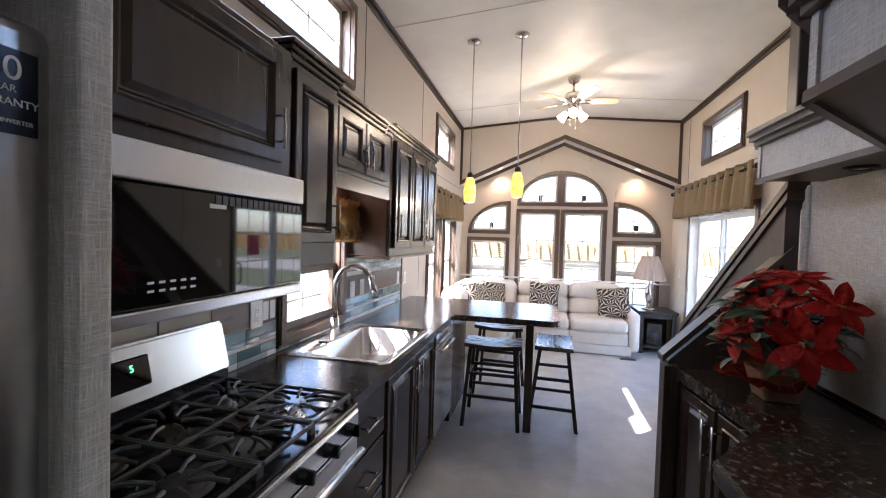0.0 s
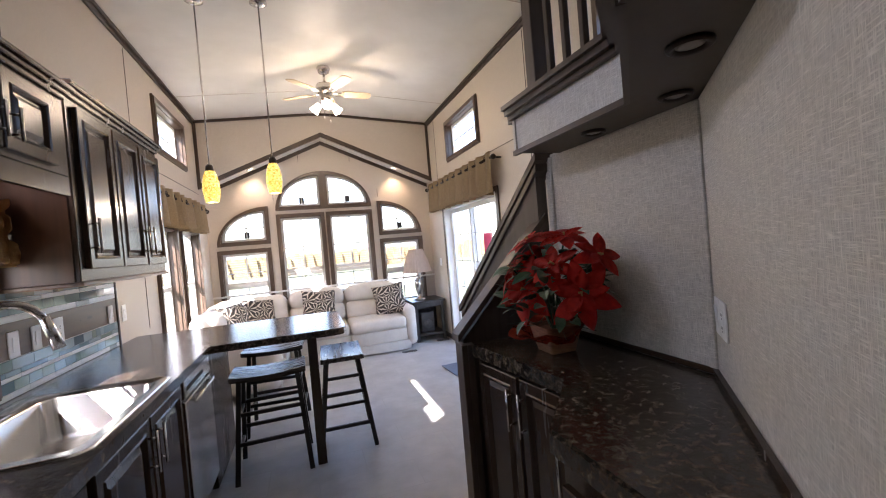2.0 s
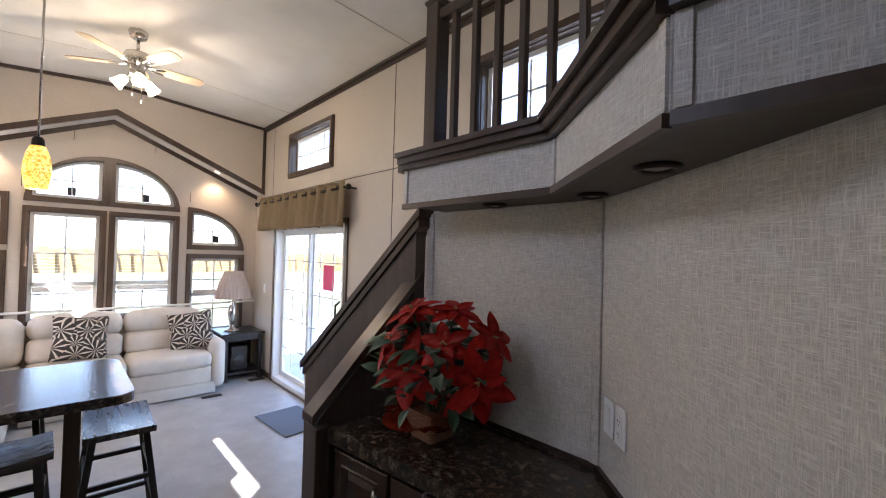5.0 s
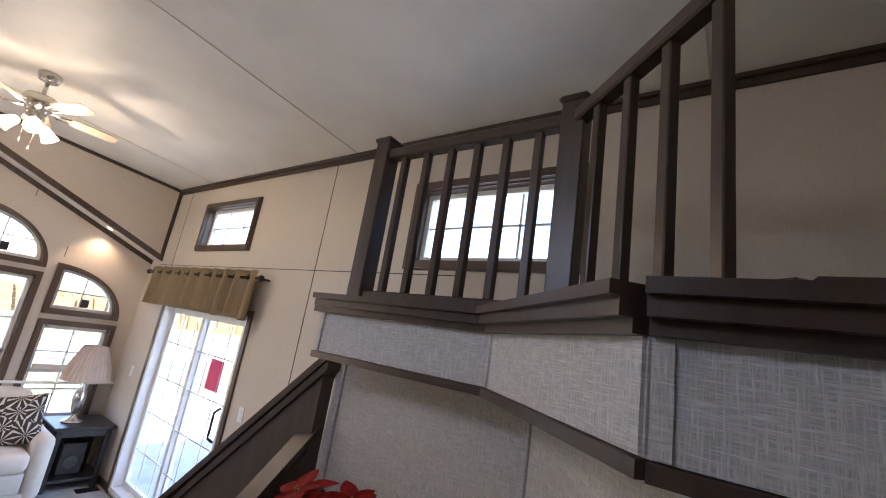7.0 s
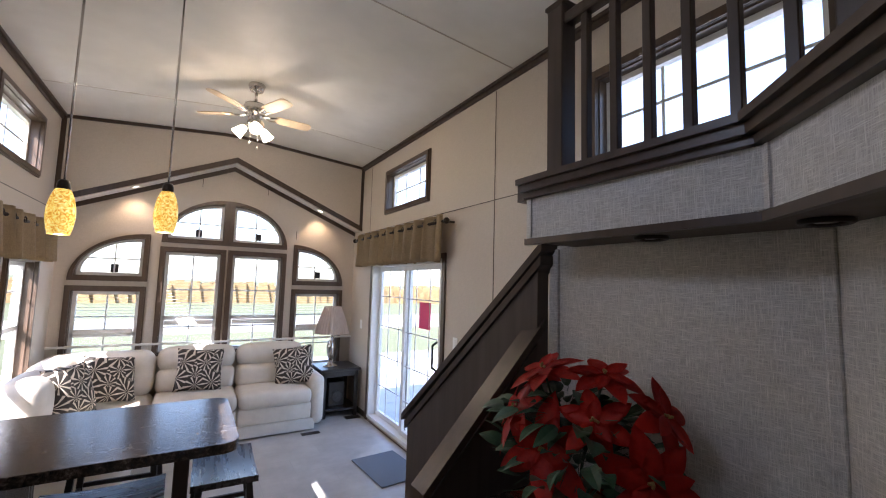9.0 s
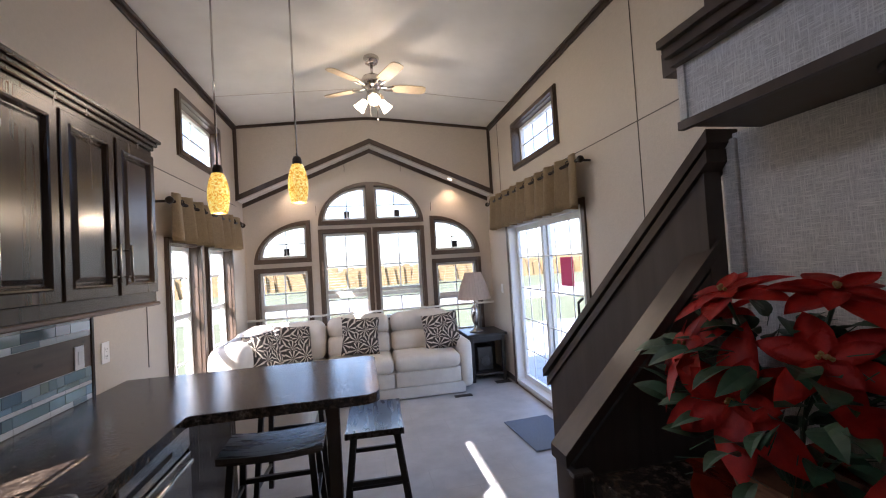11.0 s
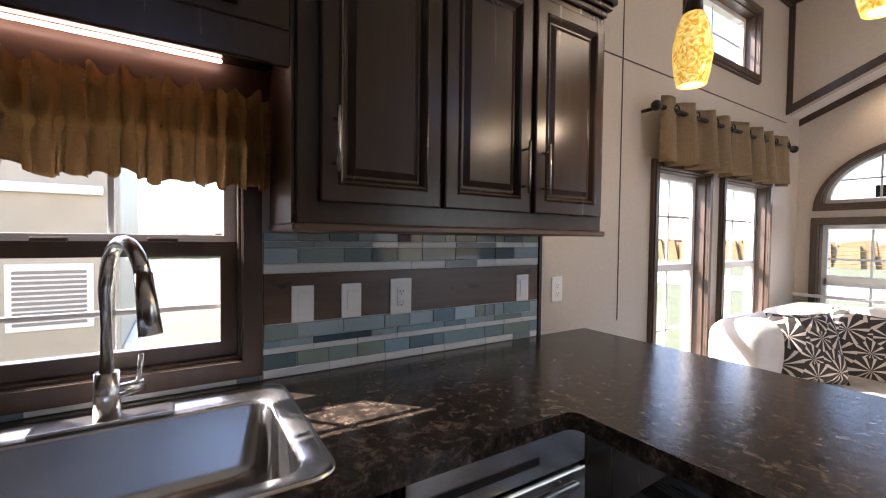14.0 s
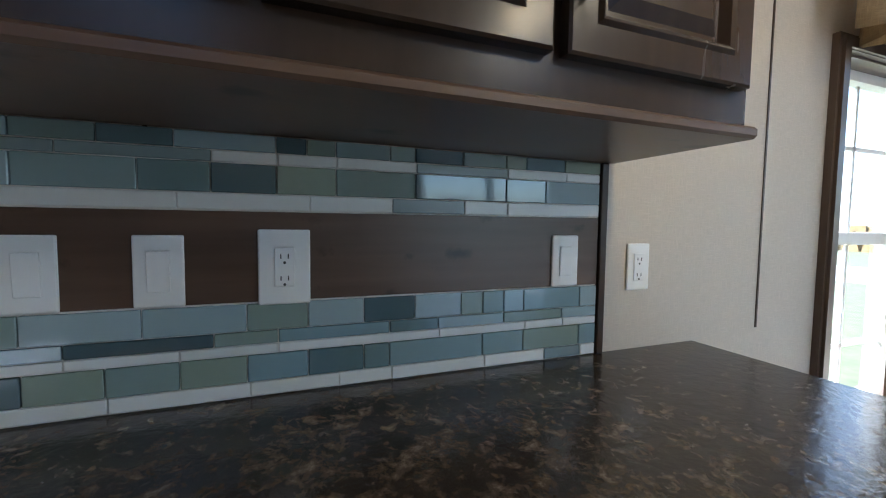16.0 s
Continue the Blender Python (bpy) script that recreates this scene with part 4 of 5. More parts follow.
box("backguard_base", (0.012, Y0 + 0.006, 0.905), (0.098, Y1 + 0.008, 0.984), M_ENAMEL, rg, bevel=0.004)
tilt = Matrix.Rotation(-math.atan2(0.043, 0.18), 4, "Y")
part("display", add_box(bmesh.new(), (0.078, 0.70, 1.03), (0.092, 0.90, 1.125), 0.004, 1, tilt), M_BLACKG, rg)
dg = lettering("digit", "5", 0.03, M_DIGIT, (0.0945, 0.835, 1.085), (76, 0, 90), rg)
for cx, cy, r in ((0.22, 0.64, 0.045), (0.22, 1.05, 0.038), (0.48, 0.64, 0.05), (0.48, 1.05, 0.045), (0.35, 0.845, 0.04)):
    bm = add_lathe(bmesh.new(), (cx, cy, 0.906), [(r * 1.5, 0), (r * 1.5, 0.004), (r * 1.1, 0.006), (r, 0.006), (r, 0.02), (r * 0.8, 0.026), (0.002, 0.028)], 20)
    part("burner", bm, M_STEEL if (cx, cy) == (0.48, 1.05) else M_IRON, rg, True)
for k in range(3):
    ya, yb = 0.485 + k * 0.246, 0.485 + k * 0.246 + 0.236
    bm = bmesh.new()
    z = 0.944
    for y in (ya, yb):
        add_box(bm, (0.10, y - 0.006, z - 0.009), (0.635, y + 0.006, z + 0.004), 0.003)
        for x in (0.11, 0.625):
            add_box(bm, (x - 0.008, y - 0.008, 0.906), (x + 0.008, y + 0.008, z), 0.002)
    for x in (0.10, 0.365, 0.635):
        add_box(bm, (x - 0.006, ya, z - 0.009), (x + 0.006, yb, z + 0.0035), 0.003)
    ym = (ya + yb) / 2
    for xc in (0.22, 0.49):
        for i in range(8):
            a = i * math.tau / 8 + math.pi / 8
            p, q = (xc + 0.035 * math.cos(a), ym + 0.035 * math.sin(a)), (xc + 0.125 * math.cos(a), max(ya, min(yb, ym + 0.125 * math.sin(a))))
            add_tube(bm, [(p[0], p[1], z), ((p[0] + q[0]) / 2, (p[1] + q[1]) / 2, z + 0.006), (q[0], q[1], z - 0.004)], 0.0058, 6)
    part("grate", bm, M_IRON, rg)

rg.location.y += 0.095

# base cabinets
bc = thing("base_cabinet", (0.3, 1.43, 0), "dark espresso base cabinet with stacked drawers", "cabinet", group="base cabinets")
box("body", (0.01, 1.34, 0.09), (0.59, 1.74, 0.868), M_CAB, bc)
box("toe_kick", (0.01, 1.34, 0.0), (0.53, 1.74, 0.089), M_BLACK, bc)
for z0, z1 in ((0.12, 0.36), (0.375, 0.60), (0.615, 0.845)):
    d = box("drawer", (0.59, 1.355, z0), (0.612, 1.725, z1), M_CAB, bc, bevel=0.006)
    pull(d, 0.612, (z0 + z1) / 2, 1.465, 1.615, horiz=True)
bc = thing("base_cabinet", (0.3, 2.05, 0), "dark espresso sink base cabinet with two doors", "cabinet", group="base cabinets")
box("body", (0.01, 1.745, 0.09), (0.59, 2.645, 0.70), M_CAB, bc)
box("apron", (0.57, 1.745, 0.70), (0.59, 2.645, 0.868), M_CAB, bc)
box("toe_kick", (0.01, 1.745, 0.0), (0.53, 2.645, 0.089), M_BLACK, bc)
for a, b, hy in ((1.77, 2.20, 2.165), (2.215, 2.63, 2.25)):
    d = raised_door(bc, 0.59, a, b, 0.12, 0.84)
    pull(d, 0.612, hy, 0.64, 0.80)
dw = thing("dishwasher", (0.3, 2.78, 0), "stainless dishwasher under the counter", "dishwasher")
box("body", (0.02, 2.485, 0.09), (0.585, 3.045, 0.866), M_BLACK, dw)
box("door", (0.585, 2.49, 0.12), (0.618, 3.04, 0.74), M_STEEL, dw, bevel=0.006, seg=2)
box("control_panel", (0.585, 2.49, 0.75), (0.616, 3.04, 0.86), M_STEEL, dw, bevel=0.006)
rod("handle", (0.645, 2.56, 0.72), (0.645, 2.97, 0.72), 0.011, M_STEEL, dw)
for y in (2.60, 2.93):
    rod("handle_post", (0.615, y, 0.72), (0.645, y, 0.72), 0.008, M_STEEL, dw)
box("vent", (0.616, 2.52, 0.79), (0.6185, 2.86, 0.81), M_SLOT, dw, bevel=0)
box("toe_kick", (0.02, 2.485, 0.0), (0.53, 3.045, 0.085), M_BLACK, dw)
dw.location.y += 0.175
bc = thing("base_cabinet", (0.3, 3.5, 0), "dark espresso end panel under the breakfast bar", "cabinet", group="base cabinets")
box("body", (0.01, 3.235, 0.0), (0.60, 3.92, 0.868), M_CAB, bc)
box("post", (1.20, 3.22, 0.0), (1.26, 3.28, 0.867), M_CAB, bc, bevel=0.004)


# countertop with the breakfast bar and a sink cut-out
def arc(cx, cy, r, a0, a1, n=8):
    return [(cx + r * math.cos(radians(a0 + (a1 - a0) * i / n)), cy + r * math.sin(radians(a0 + (a1 - a0) * i / n))) for i in range(n + 1)]


SX0, SX1, SY0, SY1 = 0.08, 0.59, 1.765, 2.51
ct = thing("countertop", (0.3, 2.5, 0.87), "dark mottled stone-look laminate countertop with breakfast bar", "countertop", kind="structure")
outer = [(0.002, 1.335), (0.64, 1.335), (0.64, 3.10)] + arc(0.67, 3.10, 0.03, 180, 90) + arc(1.375, 3.21, 0.08, -90, 0) + arc(1.375, 3.89, 0.08, 0, 90) + [(0.002, 3.97)]
bm = bmesh.new()


def flat_loop(line, z):
    vs = [bm.verts.new((x, y, z)) for x, y in line]
    return [bm.edges.new((vs[i], vs[(i + 1) % len(vs)])) for i in range(len(vs))]


hole = arc(SX0 + 0.04, SY0 + 0.04, 0.04, 270, 180, 5) + arc(SX0 + 0.04, SY1 - 0.04, 0.04, 180, 90, 5) + arc(SX1 - 0.04, SY1 - 0.04, 0.04, 90, 0, 5) + arc(SX1 - 0.04, SY0 + 0.04, 0.04, 0, -90, 5)
bmesh.ops.triangle_fill(bm, edges=flat_loop(outer, 0.870) + flat_loop(hole, 0.870), use_beauty=True)
ext = bmesh.ops.extrude_face_region(bm, geom=bm.faces[:])
bmesh.ops.translate(bm, vec=(0, 0, 0.045), verts=[g for g in ext["geom"] if isinstance(g, bmesh.types.BMVert)])
part("top", bm, M_TOP, ct)

# sink with rounded bowl
sk = thing("sink", (0.32, 2.07, 0.915), "stainless drop-in kitchen sink", "sink")


def rrect(x0, x1, y0, y1, r, n=6):
    return arc(x0 + r, y0 + r, r, 270, 180, n) + arc(x0 + r, y1 - r, r, 180, 90, n) + arc(x1 - r, y1 - r, r, 90, 0, n) + arc(x1 - r, y0 + r, r, 0, -90, n)


def shells(bm, rows):
    vr = [[bm.verts.new((x, y, z)) for x, y in line] for line, z in rows]
    n = len(vr[0])
    for p, q in zip(vr, vr[1:]):
        for i in range(n):
            bm.faces.new((p[i], p[(i + 1) % n], q[(i + 1) % n], q[i]))
    bm.faces.new(vr[-1])


bm = bmesh.new()
shells(bm, [(rrect(SX0 - 0.025, SX1 + 0.022, SY0 - 0.025, SY1 + 0.025, 0.055), 0.9155), (rrect(SX0 - 0.022, SX1 + 0.019, SY0 - 0.022, SY1 + 0.022, 0.053), 0.922), (rrect(SX0 - 0.014, SX1 + 0.012, SY0 - 0.014, SY1 + 0.014, 0.05), 0.920),
            (rrect(SX0 + 0.075, SX1 - 0.02, SY0 + 0.025, SY1 - 0.025, 0.05), 0.918), (rrect(SX0 + 0.085, SX1 - 0.03, SY0 + 0.035, SY1 - 0.035, 0.05), 0.906),
            (rrect(SX0 + 0.095, SX1 - 0.04, SY0 + 0.05, SY1 - 0.05, 0.06), 0.76), (rrect(SX0 + 0.13, SX1 - 0.075, SY0 + 0.09, SY1 - 0.09, 0.06), 0.735), (rrect(SX0 + 0.2, SX1 - 0.2, SY0 + 0.3, SY1 - 0.3, 0.03), 0.73)])
part("bowl", bm, M_SINK, sk, True)
lathe("drain", (0.33, 2.14, 0.731), [(0.045, 0), (0.045, 0.004), (0.03, 0.002), (0.002, 0.002)], M_NICKEL, sk)
fc = thing("faucet", (0.118, 2.12, 0.921), "brushed nickel pull-down gooseneck faucet", "faucet")
bm = add_box(bmesh.new(), (0.088, 2.00, 0.920), (0.148, 2.24, 0.928), 0.006, 2)
deck = part("deck_plate", bm, M_NICKEL, fc)
bm = add_rod(bmesh.new(), (0.118, 2.12, 0.927), (0.118, 2.12, 1.02), 0.024, 0.022, 18)
pts = [(0.118, 2.12, 1.02), (0.118, 2.12, 1.19)] + [(0.118 + 0.095 * (1 - math.cos(a)), 2.12, 1.19 + 0.095 * math.sin(a)) for a in [i * math.pi * 0.88 / 12 for i in range(1, 13)]]
add_tube(bm, pts, 0.0135, 14)
part("spout", bm, M_NICKEL, fc, True)
e = pts[-1]
part("spray_head", add_rod(bmesh.new(), (e[0], 2.12, e[2] + 0.006), (e[0] + 0.03, 2.12, e[2] - 0.10), 0.015, 0.019, 16), M_NICKEL, fc, True)
bm = add_rod(bmesh.new(), (0.118, 2.12, 0.975), (0.125, 2.185, 0.980), 0.015, 0.013, 12)
add_rod(bm, (0.125, 2.175, 0.985), (0.125, 2.18, 1.045), 0.006, 0.005, 10)
part("lever", bm, M_NICKEL, fc, True)
fc.location += Vector((0.012, 0.015, 0))
fc.rotation_euler.z, fc.scale = radians(24), (1.1, 1.1, 1.14)
deck.rotation_euler.z = radians(-24)

# glass mosaic splashback
sb = thing("splashback", (0.0, 2.9, 0.915), "blue-green glass tile splashback with a dark wood band", "splashback", kind="structure")
rng = random.Random(4)
lines = []
for y0, y1 in ((1.335, 1.755), (2.49, 3.635)):
    z = 0.918
    for h, pale in ((0.024, True), (0.046, False), (0.016, True), (0.022, False), (0.046, False)):
        lines.append((y0, y1, z, h, pale))
        z += h + 0.0018
for h, pale, z in ((0.026, True, 1.240), (0.048, False, 1.2678), (0.018, True, 1.3176), (0.027, False, 1.3374)):
    lines.append((2.49, 3.635, z, h, pale))
lines.append((1.765, 2.48, 0.918, 0.022, True))
shared = {}
tile_jobs = []
for y0, y1, z, h, pale in lines:
    y = y0
    while y < y1 - 0.004:
        ln = rng.choice((0.048, 0.098, 0.098, 0.148, 0.198) if not pale else (0.098, 0.148, 0.20, 0.30))
        ln = min(ln, y1 - y)
        if y1 - y - ln < 0.03:
            ln = y1 - y
        tile_jobs.append((y, ln, z, h, pale))
        y += ln + 0.0018
box("wood_band", (0.001, 2.49, 1.083), (0.008, 3.635, 1.237), M_CABY, sb, bevel=0.001)
box("wood_band", (0.001, 1.335, 1.083), (0.008, 1.755, 1.237), M_CABY, sb, bevel=0.001)
box("grout", (0.0005, 1.335, 0.9155), (0.0035, 1.755, 1.384), M_SOFF, sb, bevel=0)
box("grout", (0.0005, 2.49, 0.9155), (0.0035, 3.635, 1.365), M_SOFF, sb, bevel=0)
box("end_strip", (0.001, 3.637, 0.916), (0.014, 3.657, 1.365), M_CAB, sb, bevel=0.002)


def plate(y, z, kind, hall=None, w=0.07, h=0.115):
    """Wall plate: switch or outlet, on the left wall or at a given pose."""
    label = "white rocker light switch" if kind == "switch" else "white wall outlet plate"
    p = thing("light_switch" if kind == "switch" else "wall_outlet", (0, 0, 0), label, "switch" if kind == "switch" else "outlet", group="wall plates")
    bm = add_box(bmesh.new(), (0, -w / 2, -h / 2), (0.006, w / 2, h / 2), 0.003, 2)
    part("plate", bm, M_PLATE, p)
    if kind == "switch":
        part("rocker", add_box(bmesh.new(), (0.0055, -0.016, -0.033), (0.0095, 0.016, 0.033), 0.001, 1, Matrix.Rotation(0.05, 4, "Y")), M_PLATE, p)
    else:
        part("face", add_box(bmesh.new(), (0.0055, -0.017, -0.034), (0.009, 0.017, 0.034), 0.003), M_PLATE, p)
        bm = bmesh.new()
        for s in (-0.019, 0.019):
            for dy in (-0.006, 0.006):
                add_box(bm, (0.0088, dy - 0.001, s - 0.004), (0.0095, dy + 0.001, s + 0.004), 0)
            add_rod(bm, (0.0088, 0, s - 0.011), (0.0095, 0, s - 0.011), 0.0025)
        part("slots", bm, M_SLOT, p, kind="stuff")
    p.matrix_basis = hall or Matrix.Translation((0.008 if y < 3.6 else 0.001, y, z))
    return p


for y, k in ((2.605, "switch"), (2.765, "switch"), (3.54, "switch"), (3.765, "outlet")):
    plate(y, 1.14 if y < 3.6 else 1.12, k)
plate(2.95, 1.142, "outlet", w=0.085, h=0.13)
plate(1.60, 1.14, "outlet", w=0.085, h=0.13)
plate(0, 0, "switch", Matrix.Translation((W - 0.001, 3.95, 1.16)) @ Matrix.Rotation(math.pi, 4, "Z"))
plate(0, 0, "switch", Matrix.Translation((W - 0.001, 6.22, 1.12)) @ Matrix.Rotation(math.pi, 4, "Z"))
along_diag = (Vector((1.775, 0.53, 0)) - Vector((NX, NY, 0))).normalized()
face = Vector((-along_diag.y, along_diag.x, 0))
if face.x > 0:
    face = -face
for k, s in enumerate((0.085, 0.165)):
    at = Vector((NX, NY, 1.125)) + along_diag * s + face * 0.001
    m = Matrix(((face.x, -face.y, 0, at.x), (face.y, face.x, 0, at.y), (0, 0, 1, at.z), (0, 0, 0, 1)))
    plate(0, 0, "switch" if k == 0 else "outlet", m)
bm = bmesh.new()
for dx in (0.0, 0.075):
    add_box(bm, (0.0085, 1.65 + dx * 0.7, 1.10), (0.0095, 1.69 + dx * 0.7, 1.19), 0)
tagged(part("notice_label", bm, M_PLATE), "small printed white notices by the outlet", "label")

tagged(box("window_back_panel", (0.001, 1.735, 1.735), (0.009, 2.505, 1.84), M_CABY, bevel=0.001), "dark wood strip above the kitchen window", "trim", kind="structure")

# fluorescent tube under the short cabinet
tb = thing("under_cabinet_light", (0.2, 2.1, 1.83), "slim lit tube light under the cabinet", "light")
box("tube", (0.034, 1.84, 1.827), (0.046, 2.38, 1.838), M_TUBE, tb, bevel=0.008, seg=2)


# ---------- cloth ----------
def cloth(name, label, path, z_top, z_bot, waves, amp, m, parent=None, tiers=None, droop=0.0, seed=1):
    """Gathered cloth hung along the y direction from path (x, y0, y1)."""
    x, y0, y1 = path
    nu, nv = waves * 12, 32 if tiers else 10
    r = random.Random(seed)
    ph = [r.uniform(-0.5, 0.5) for _ in range(waves + 2)]
    hs = [r.uniform(-1, 1) for _ in range(waves + 2)]
    s = 1 if x < 1.6 else -1
    bm = bmesh.new()
    grid = []
    for j in range(nv + 1):
        f = j / nv
        row = []
        for i in range(nu + 1):
            u = i / nu
            k = u * waves
            a = math.tau * k + ph[int(k)] * 0.8
            env = 0.55 + 0.45 * f
            if tiers:
                env = 1.0 + 0.35 * f - 0.95 * math.exp(-((f - tiers) / 0.08) ** 2) - 0.75 * math.exp(-((f - 0.16) / 0.06) ** 2)
            out = amp * env * (math.sin(a) + 0.25 * math.sin(2.3 * a + 1.0) + (0.45 * math.sin(3.3 * a + 9 * f) * f if tiers else 0))
            zz = z_top + (z_bot - z_top) * f - droop * f * hs[int(k)] * (0.5 - 0.5 * math.cos(math.tau * k)) + (0.007 * math.sin(a * 0.7 + 2) + 0.004 * math.sin(a * 1.7) if tiers and j == 0 else 0)
            row.append(bm.verts.new((x + s * (out + amp), y0 + (y1 - y0) * u + 0.006 * math.sin(a * 2) * f, zz)))
        grid.append(row)
    for a, b in zip(grid, grid[1:]):
        for i in range(nu):
            bm.faces.new((a[i], a[i + 1], b[i + 1], b[i]))
    bmesh.ops.solidify(bm, geom=bm.faces[:], thickness=0.003)
    return part(name, bm, m, parent, True)


def valance(x, y0, y1, z0, z1, s, waves):
    v = thing("window_valance", (x, (y0 + y1) / 2, z0), "tan grommet valance on a dark bronze rod", "curtain", group="window valances")
    cx = x + s * 0.105
    cloth("cloth", "", (x + s * 0.035, y0 + 0.03, y1 - 0.03), z1 + 0.01, z0, waves, 0.062, M_TAN, v, droop=0.012, seed=waves)
    rod("rod", (cx, y0 - 0.02, z1 - 0.055), (cx, y1 + 0.02, z1 - 0.055), 0.013, M_BRONZE, v)
    for y in (y0 - 0.03, y1 + 0.03):
        bm = bmesh.new()
        bmesh.ops.create_uvsphere(bm, u_segments=14, v_segments=8, radius=0.028, matrix=Matrix.Translation((cx, y, z1 - 0.055)))
        part("finial", bm, M_BRONZE, v, True)
    for y in (y0 + 0.01, y1 - 0.01):
        rod("bracket", (x, y, z1 - 0.055), (cx, y, z1 - 0.055), 0.010, M_BRONZE, v)
    for i in range(waves):
        y = y0 + 0.03 + (y1 - y0 - 0.06) * (i + 0.42) / waves
        bm = bmesh.new()
        add_tube(bm, [(cx + s * 0.026, y + 0.022 * math.cos(a), z1 - 0.055 + 0.022 * math.sin(a)) for a in [k * math.tau / 10 for k in range(11)]], 0.004, 6)
        part("grommet", bm, M_BRONZE, v)


valance(0.0, 4.40, 6.18, 1.77, 2.11, 1, 8)
valance(W, 4.01, 6.28, 1.87, 2.27, -1, 10)
kc = thing("kitchen_curtain", (0.07, 2.08, 1.46), "gold ruffled rod-pocket curtain over the sink window", "curtain")
cloth("cloth", "", (0.058, 1.75, 2.50), 1.74, 1.49, 15, 0.031, M_GOLD, kc, tiers=0.55, droop=0.02, seed=3)
rod("rod", (0.045, 1.74, 1.63), (0.045, 2.495, 1.63), 0.007, M_BRONZE, kc)


# ---------- pendants and ceiling fan ----------
def pendant(x, y, low):
    p = thing("pendant_lamp", (x, y, ceil_z(x)), "amber art-glass pendant lamp on a nickel rod, lit", "pendant lamp", group="pendant lamps")
    top = ceil_z(x)
    lathe("canopy", (x, y, top), [(0.062, 0.0), (0.062, -0.012), (0.03, -0.028), (0.012, -0.032)], M_NICKEL, p)
    rod("stem", (x, y, low + 0.27), (x, y, top - 0.03), 0.0055, M_NICKEL, p)
    lathe("socket", (x, y, low + 0.225), [(0.008, 0.05), (0.020, 0.045), (0.026, 0.03), (0.028, -0.005), (0.020, -0.01)], M_BRONZE, p)
    lathe("shade", (x, y, low), [(0.042, 0.0), (0.050, 0.03), (0.0575, 0.085), (0.056, 0.13), (0.046, 0.185), (0.032, 0.222), (0.026, 0.226), (0.030, 0.20), (0.052, 0.10), (0.040, 0.004)], M_AMBER, p, 28)
    bm = bmesh.new()
    bmesh.ops.create_uvsphere(bm, u_segments=12, v_segments=8, radius=0.026, matrix=Matrix.Translation((x, y, low + 0.03)))
    part("bulb", bm, M_BULB, p, True)
    point_lamp("pendant_glow", (x, y, low - 0.015), 1.0)


pendant(0.64, 3.66, 1.85)
pendant(1.065, 3.68, 1.90)

FX, FY = 1.585, 4.84
top = ceil_z(FX)
fan = thing("ceiling_fan", (FX, FY, top), "five-blade ceiling fan with three lit bell shades", "ceiling fan")
lathe("canopy", (FX, FY, top), [(0.065, 0.0), (0.07, -0.015), (0.055, -0.06), (0.022, -0.075)], M_NICKEL, fan)
top -= 0.05
rod("downrod", (FX, FY, top - 0.13), (FX, FY, top - 0.02), 0.012, M_NICKEL, fan)
lathe("motor", (FX, FY, top - 0.24), [(0.03, 0.12), (0.085, 0.105), (0.10, 0.07), (0.10, 0.035), (0.07, 0.01), (0.05, -0.03), (0.06, -0.06), (0.03, -0.085), (0.004, -0.09)], M_NICKEL, fan)
M_BLADE = wood("maple_blade", (0.62, 0.50, 0.34), (0.50, 0.38, 0.24), (0.3, 0.45))
for i in range(5):
    a = radians(6 + 72 * i)
    rot = Matrix.Translation((FX, FY, top - 0.225)) @ Matrix.Rotation(a, 4, "Z")
    bm = bmesh.new()
    out = [(0.17, -0.045), (0.24, -0.054), (0.45, -0.056), (0.48, -0.042), (0.49, 0.0), (0.48, 0.042), (0.45, 0.056), (0.24, 0.054), (0.17, 0.045)]
    add_prism(bm, [(u, v, -0.2 * v) for u, v in out], (0, 0, 0.007))
    bmesh.ops.transform(bm, matrix=rot, verts=bm.verts)
    part("blade", bm, M_BLADE, fan, label="pale maple fan blade")
    bm = add_tube(bmesh.new(), [(0.08, 0, 0.0), (0.12, 0.02, -0.012), (0.19, 0.03, -0.006)], 0.008, 6)
    add_tube(bm, [(0.08, 0, 0.0), (0.12, -0.02, -0.004), (0.19, -0.03, 0.008)], 0.008, 6)
    bmesh.ops.transform(bm, matrix=rot, verts=bm.verts)
    part("blade_iron", bm, M_NICKEL, fan)
for i in range(3):
    a = radians(-90 + 120 * i)
    dirv = Vector((math.cos(a) * 0.75, math.sin(a) * 0.75, -0.66)).normalized()
    root = Vector((FX, FY, top - 0.30)) + Vector((math.cos(a), math.sin(a), 0)) * 0.04
    part("arm", add_rod(bmesh.new(), root, root + dirv * 0.06, 0.012), M_NICKEL, fan, True)
    bm = add_lathe(bmesh.new(), (0, 0, 0), [(0.022, 0.0), (0.032, 0.02), (0.040, 0.06), (0.052, 0.10), (0.049, 0.10), (0.036, 0.06), (0.018, 0.01)], 18)
    q = dirv.to_track_quat("Z", "Y").to_matrix().to_4x4()
    bmesh.ops.transform(bm, matrix=Matrix.Translation(root + dirv * 0.05) @ q, verts=bm.verts)
    part("bell_shade", bm, M_BULB, fan, True, label="frosted bell shade, lit")
    point_lamp("fan_glow", root + dirv * 0.19, 0.9, (1.0, 0.82, 0.58))
for dx, ln in ((-0.03, 0.14), (0.03, 0.18)):
    rod("pull_chain", (FX + dx, FY - 0.02, top - 0.33 - ln), (FX + dx, FY - 0.02, top - 0.32), 0.002, M_NICKEL, fan)
    rod("pull_knob", (FX + dx, FY - 0.02, top - 0.355 - ln), (FX + dx, FY - 0.02, top - 0.33 - ln), 0.007, M_SOFF, fan, r2=0.003)


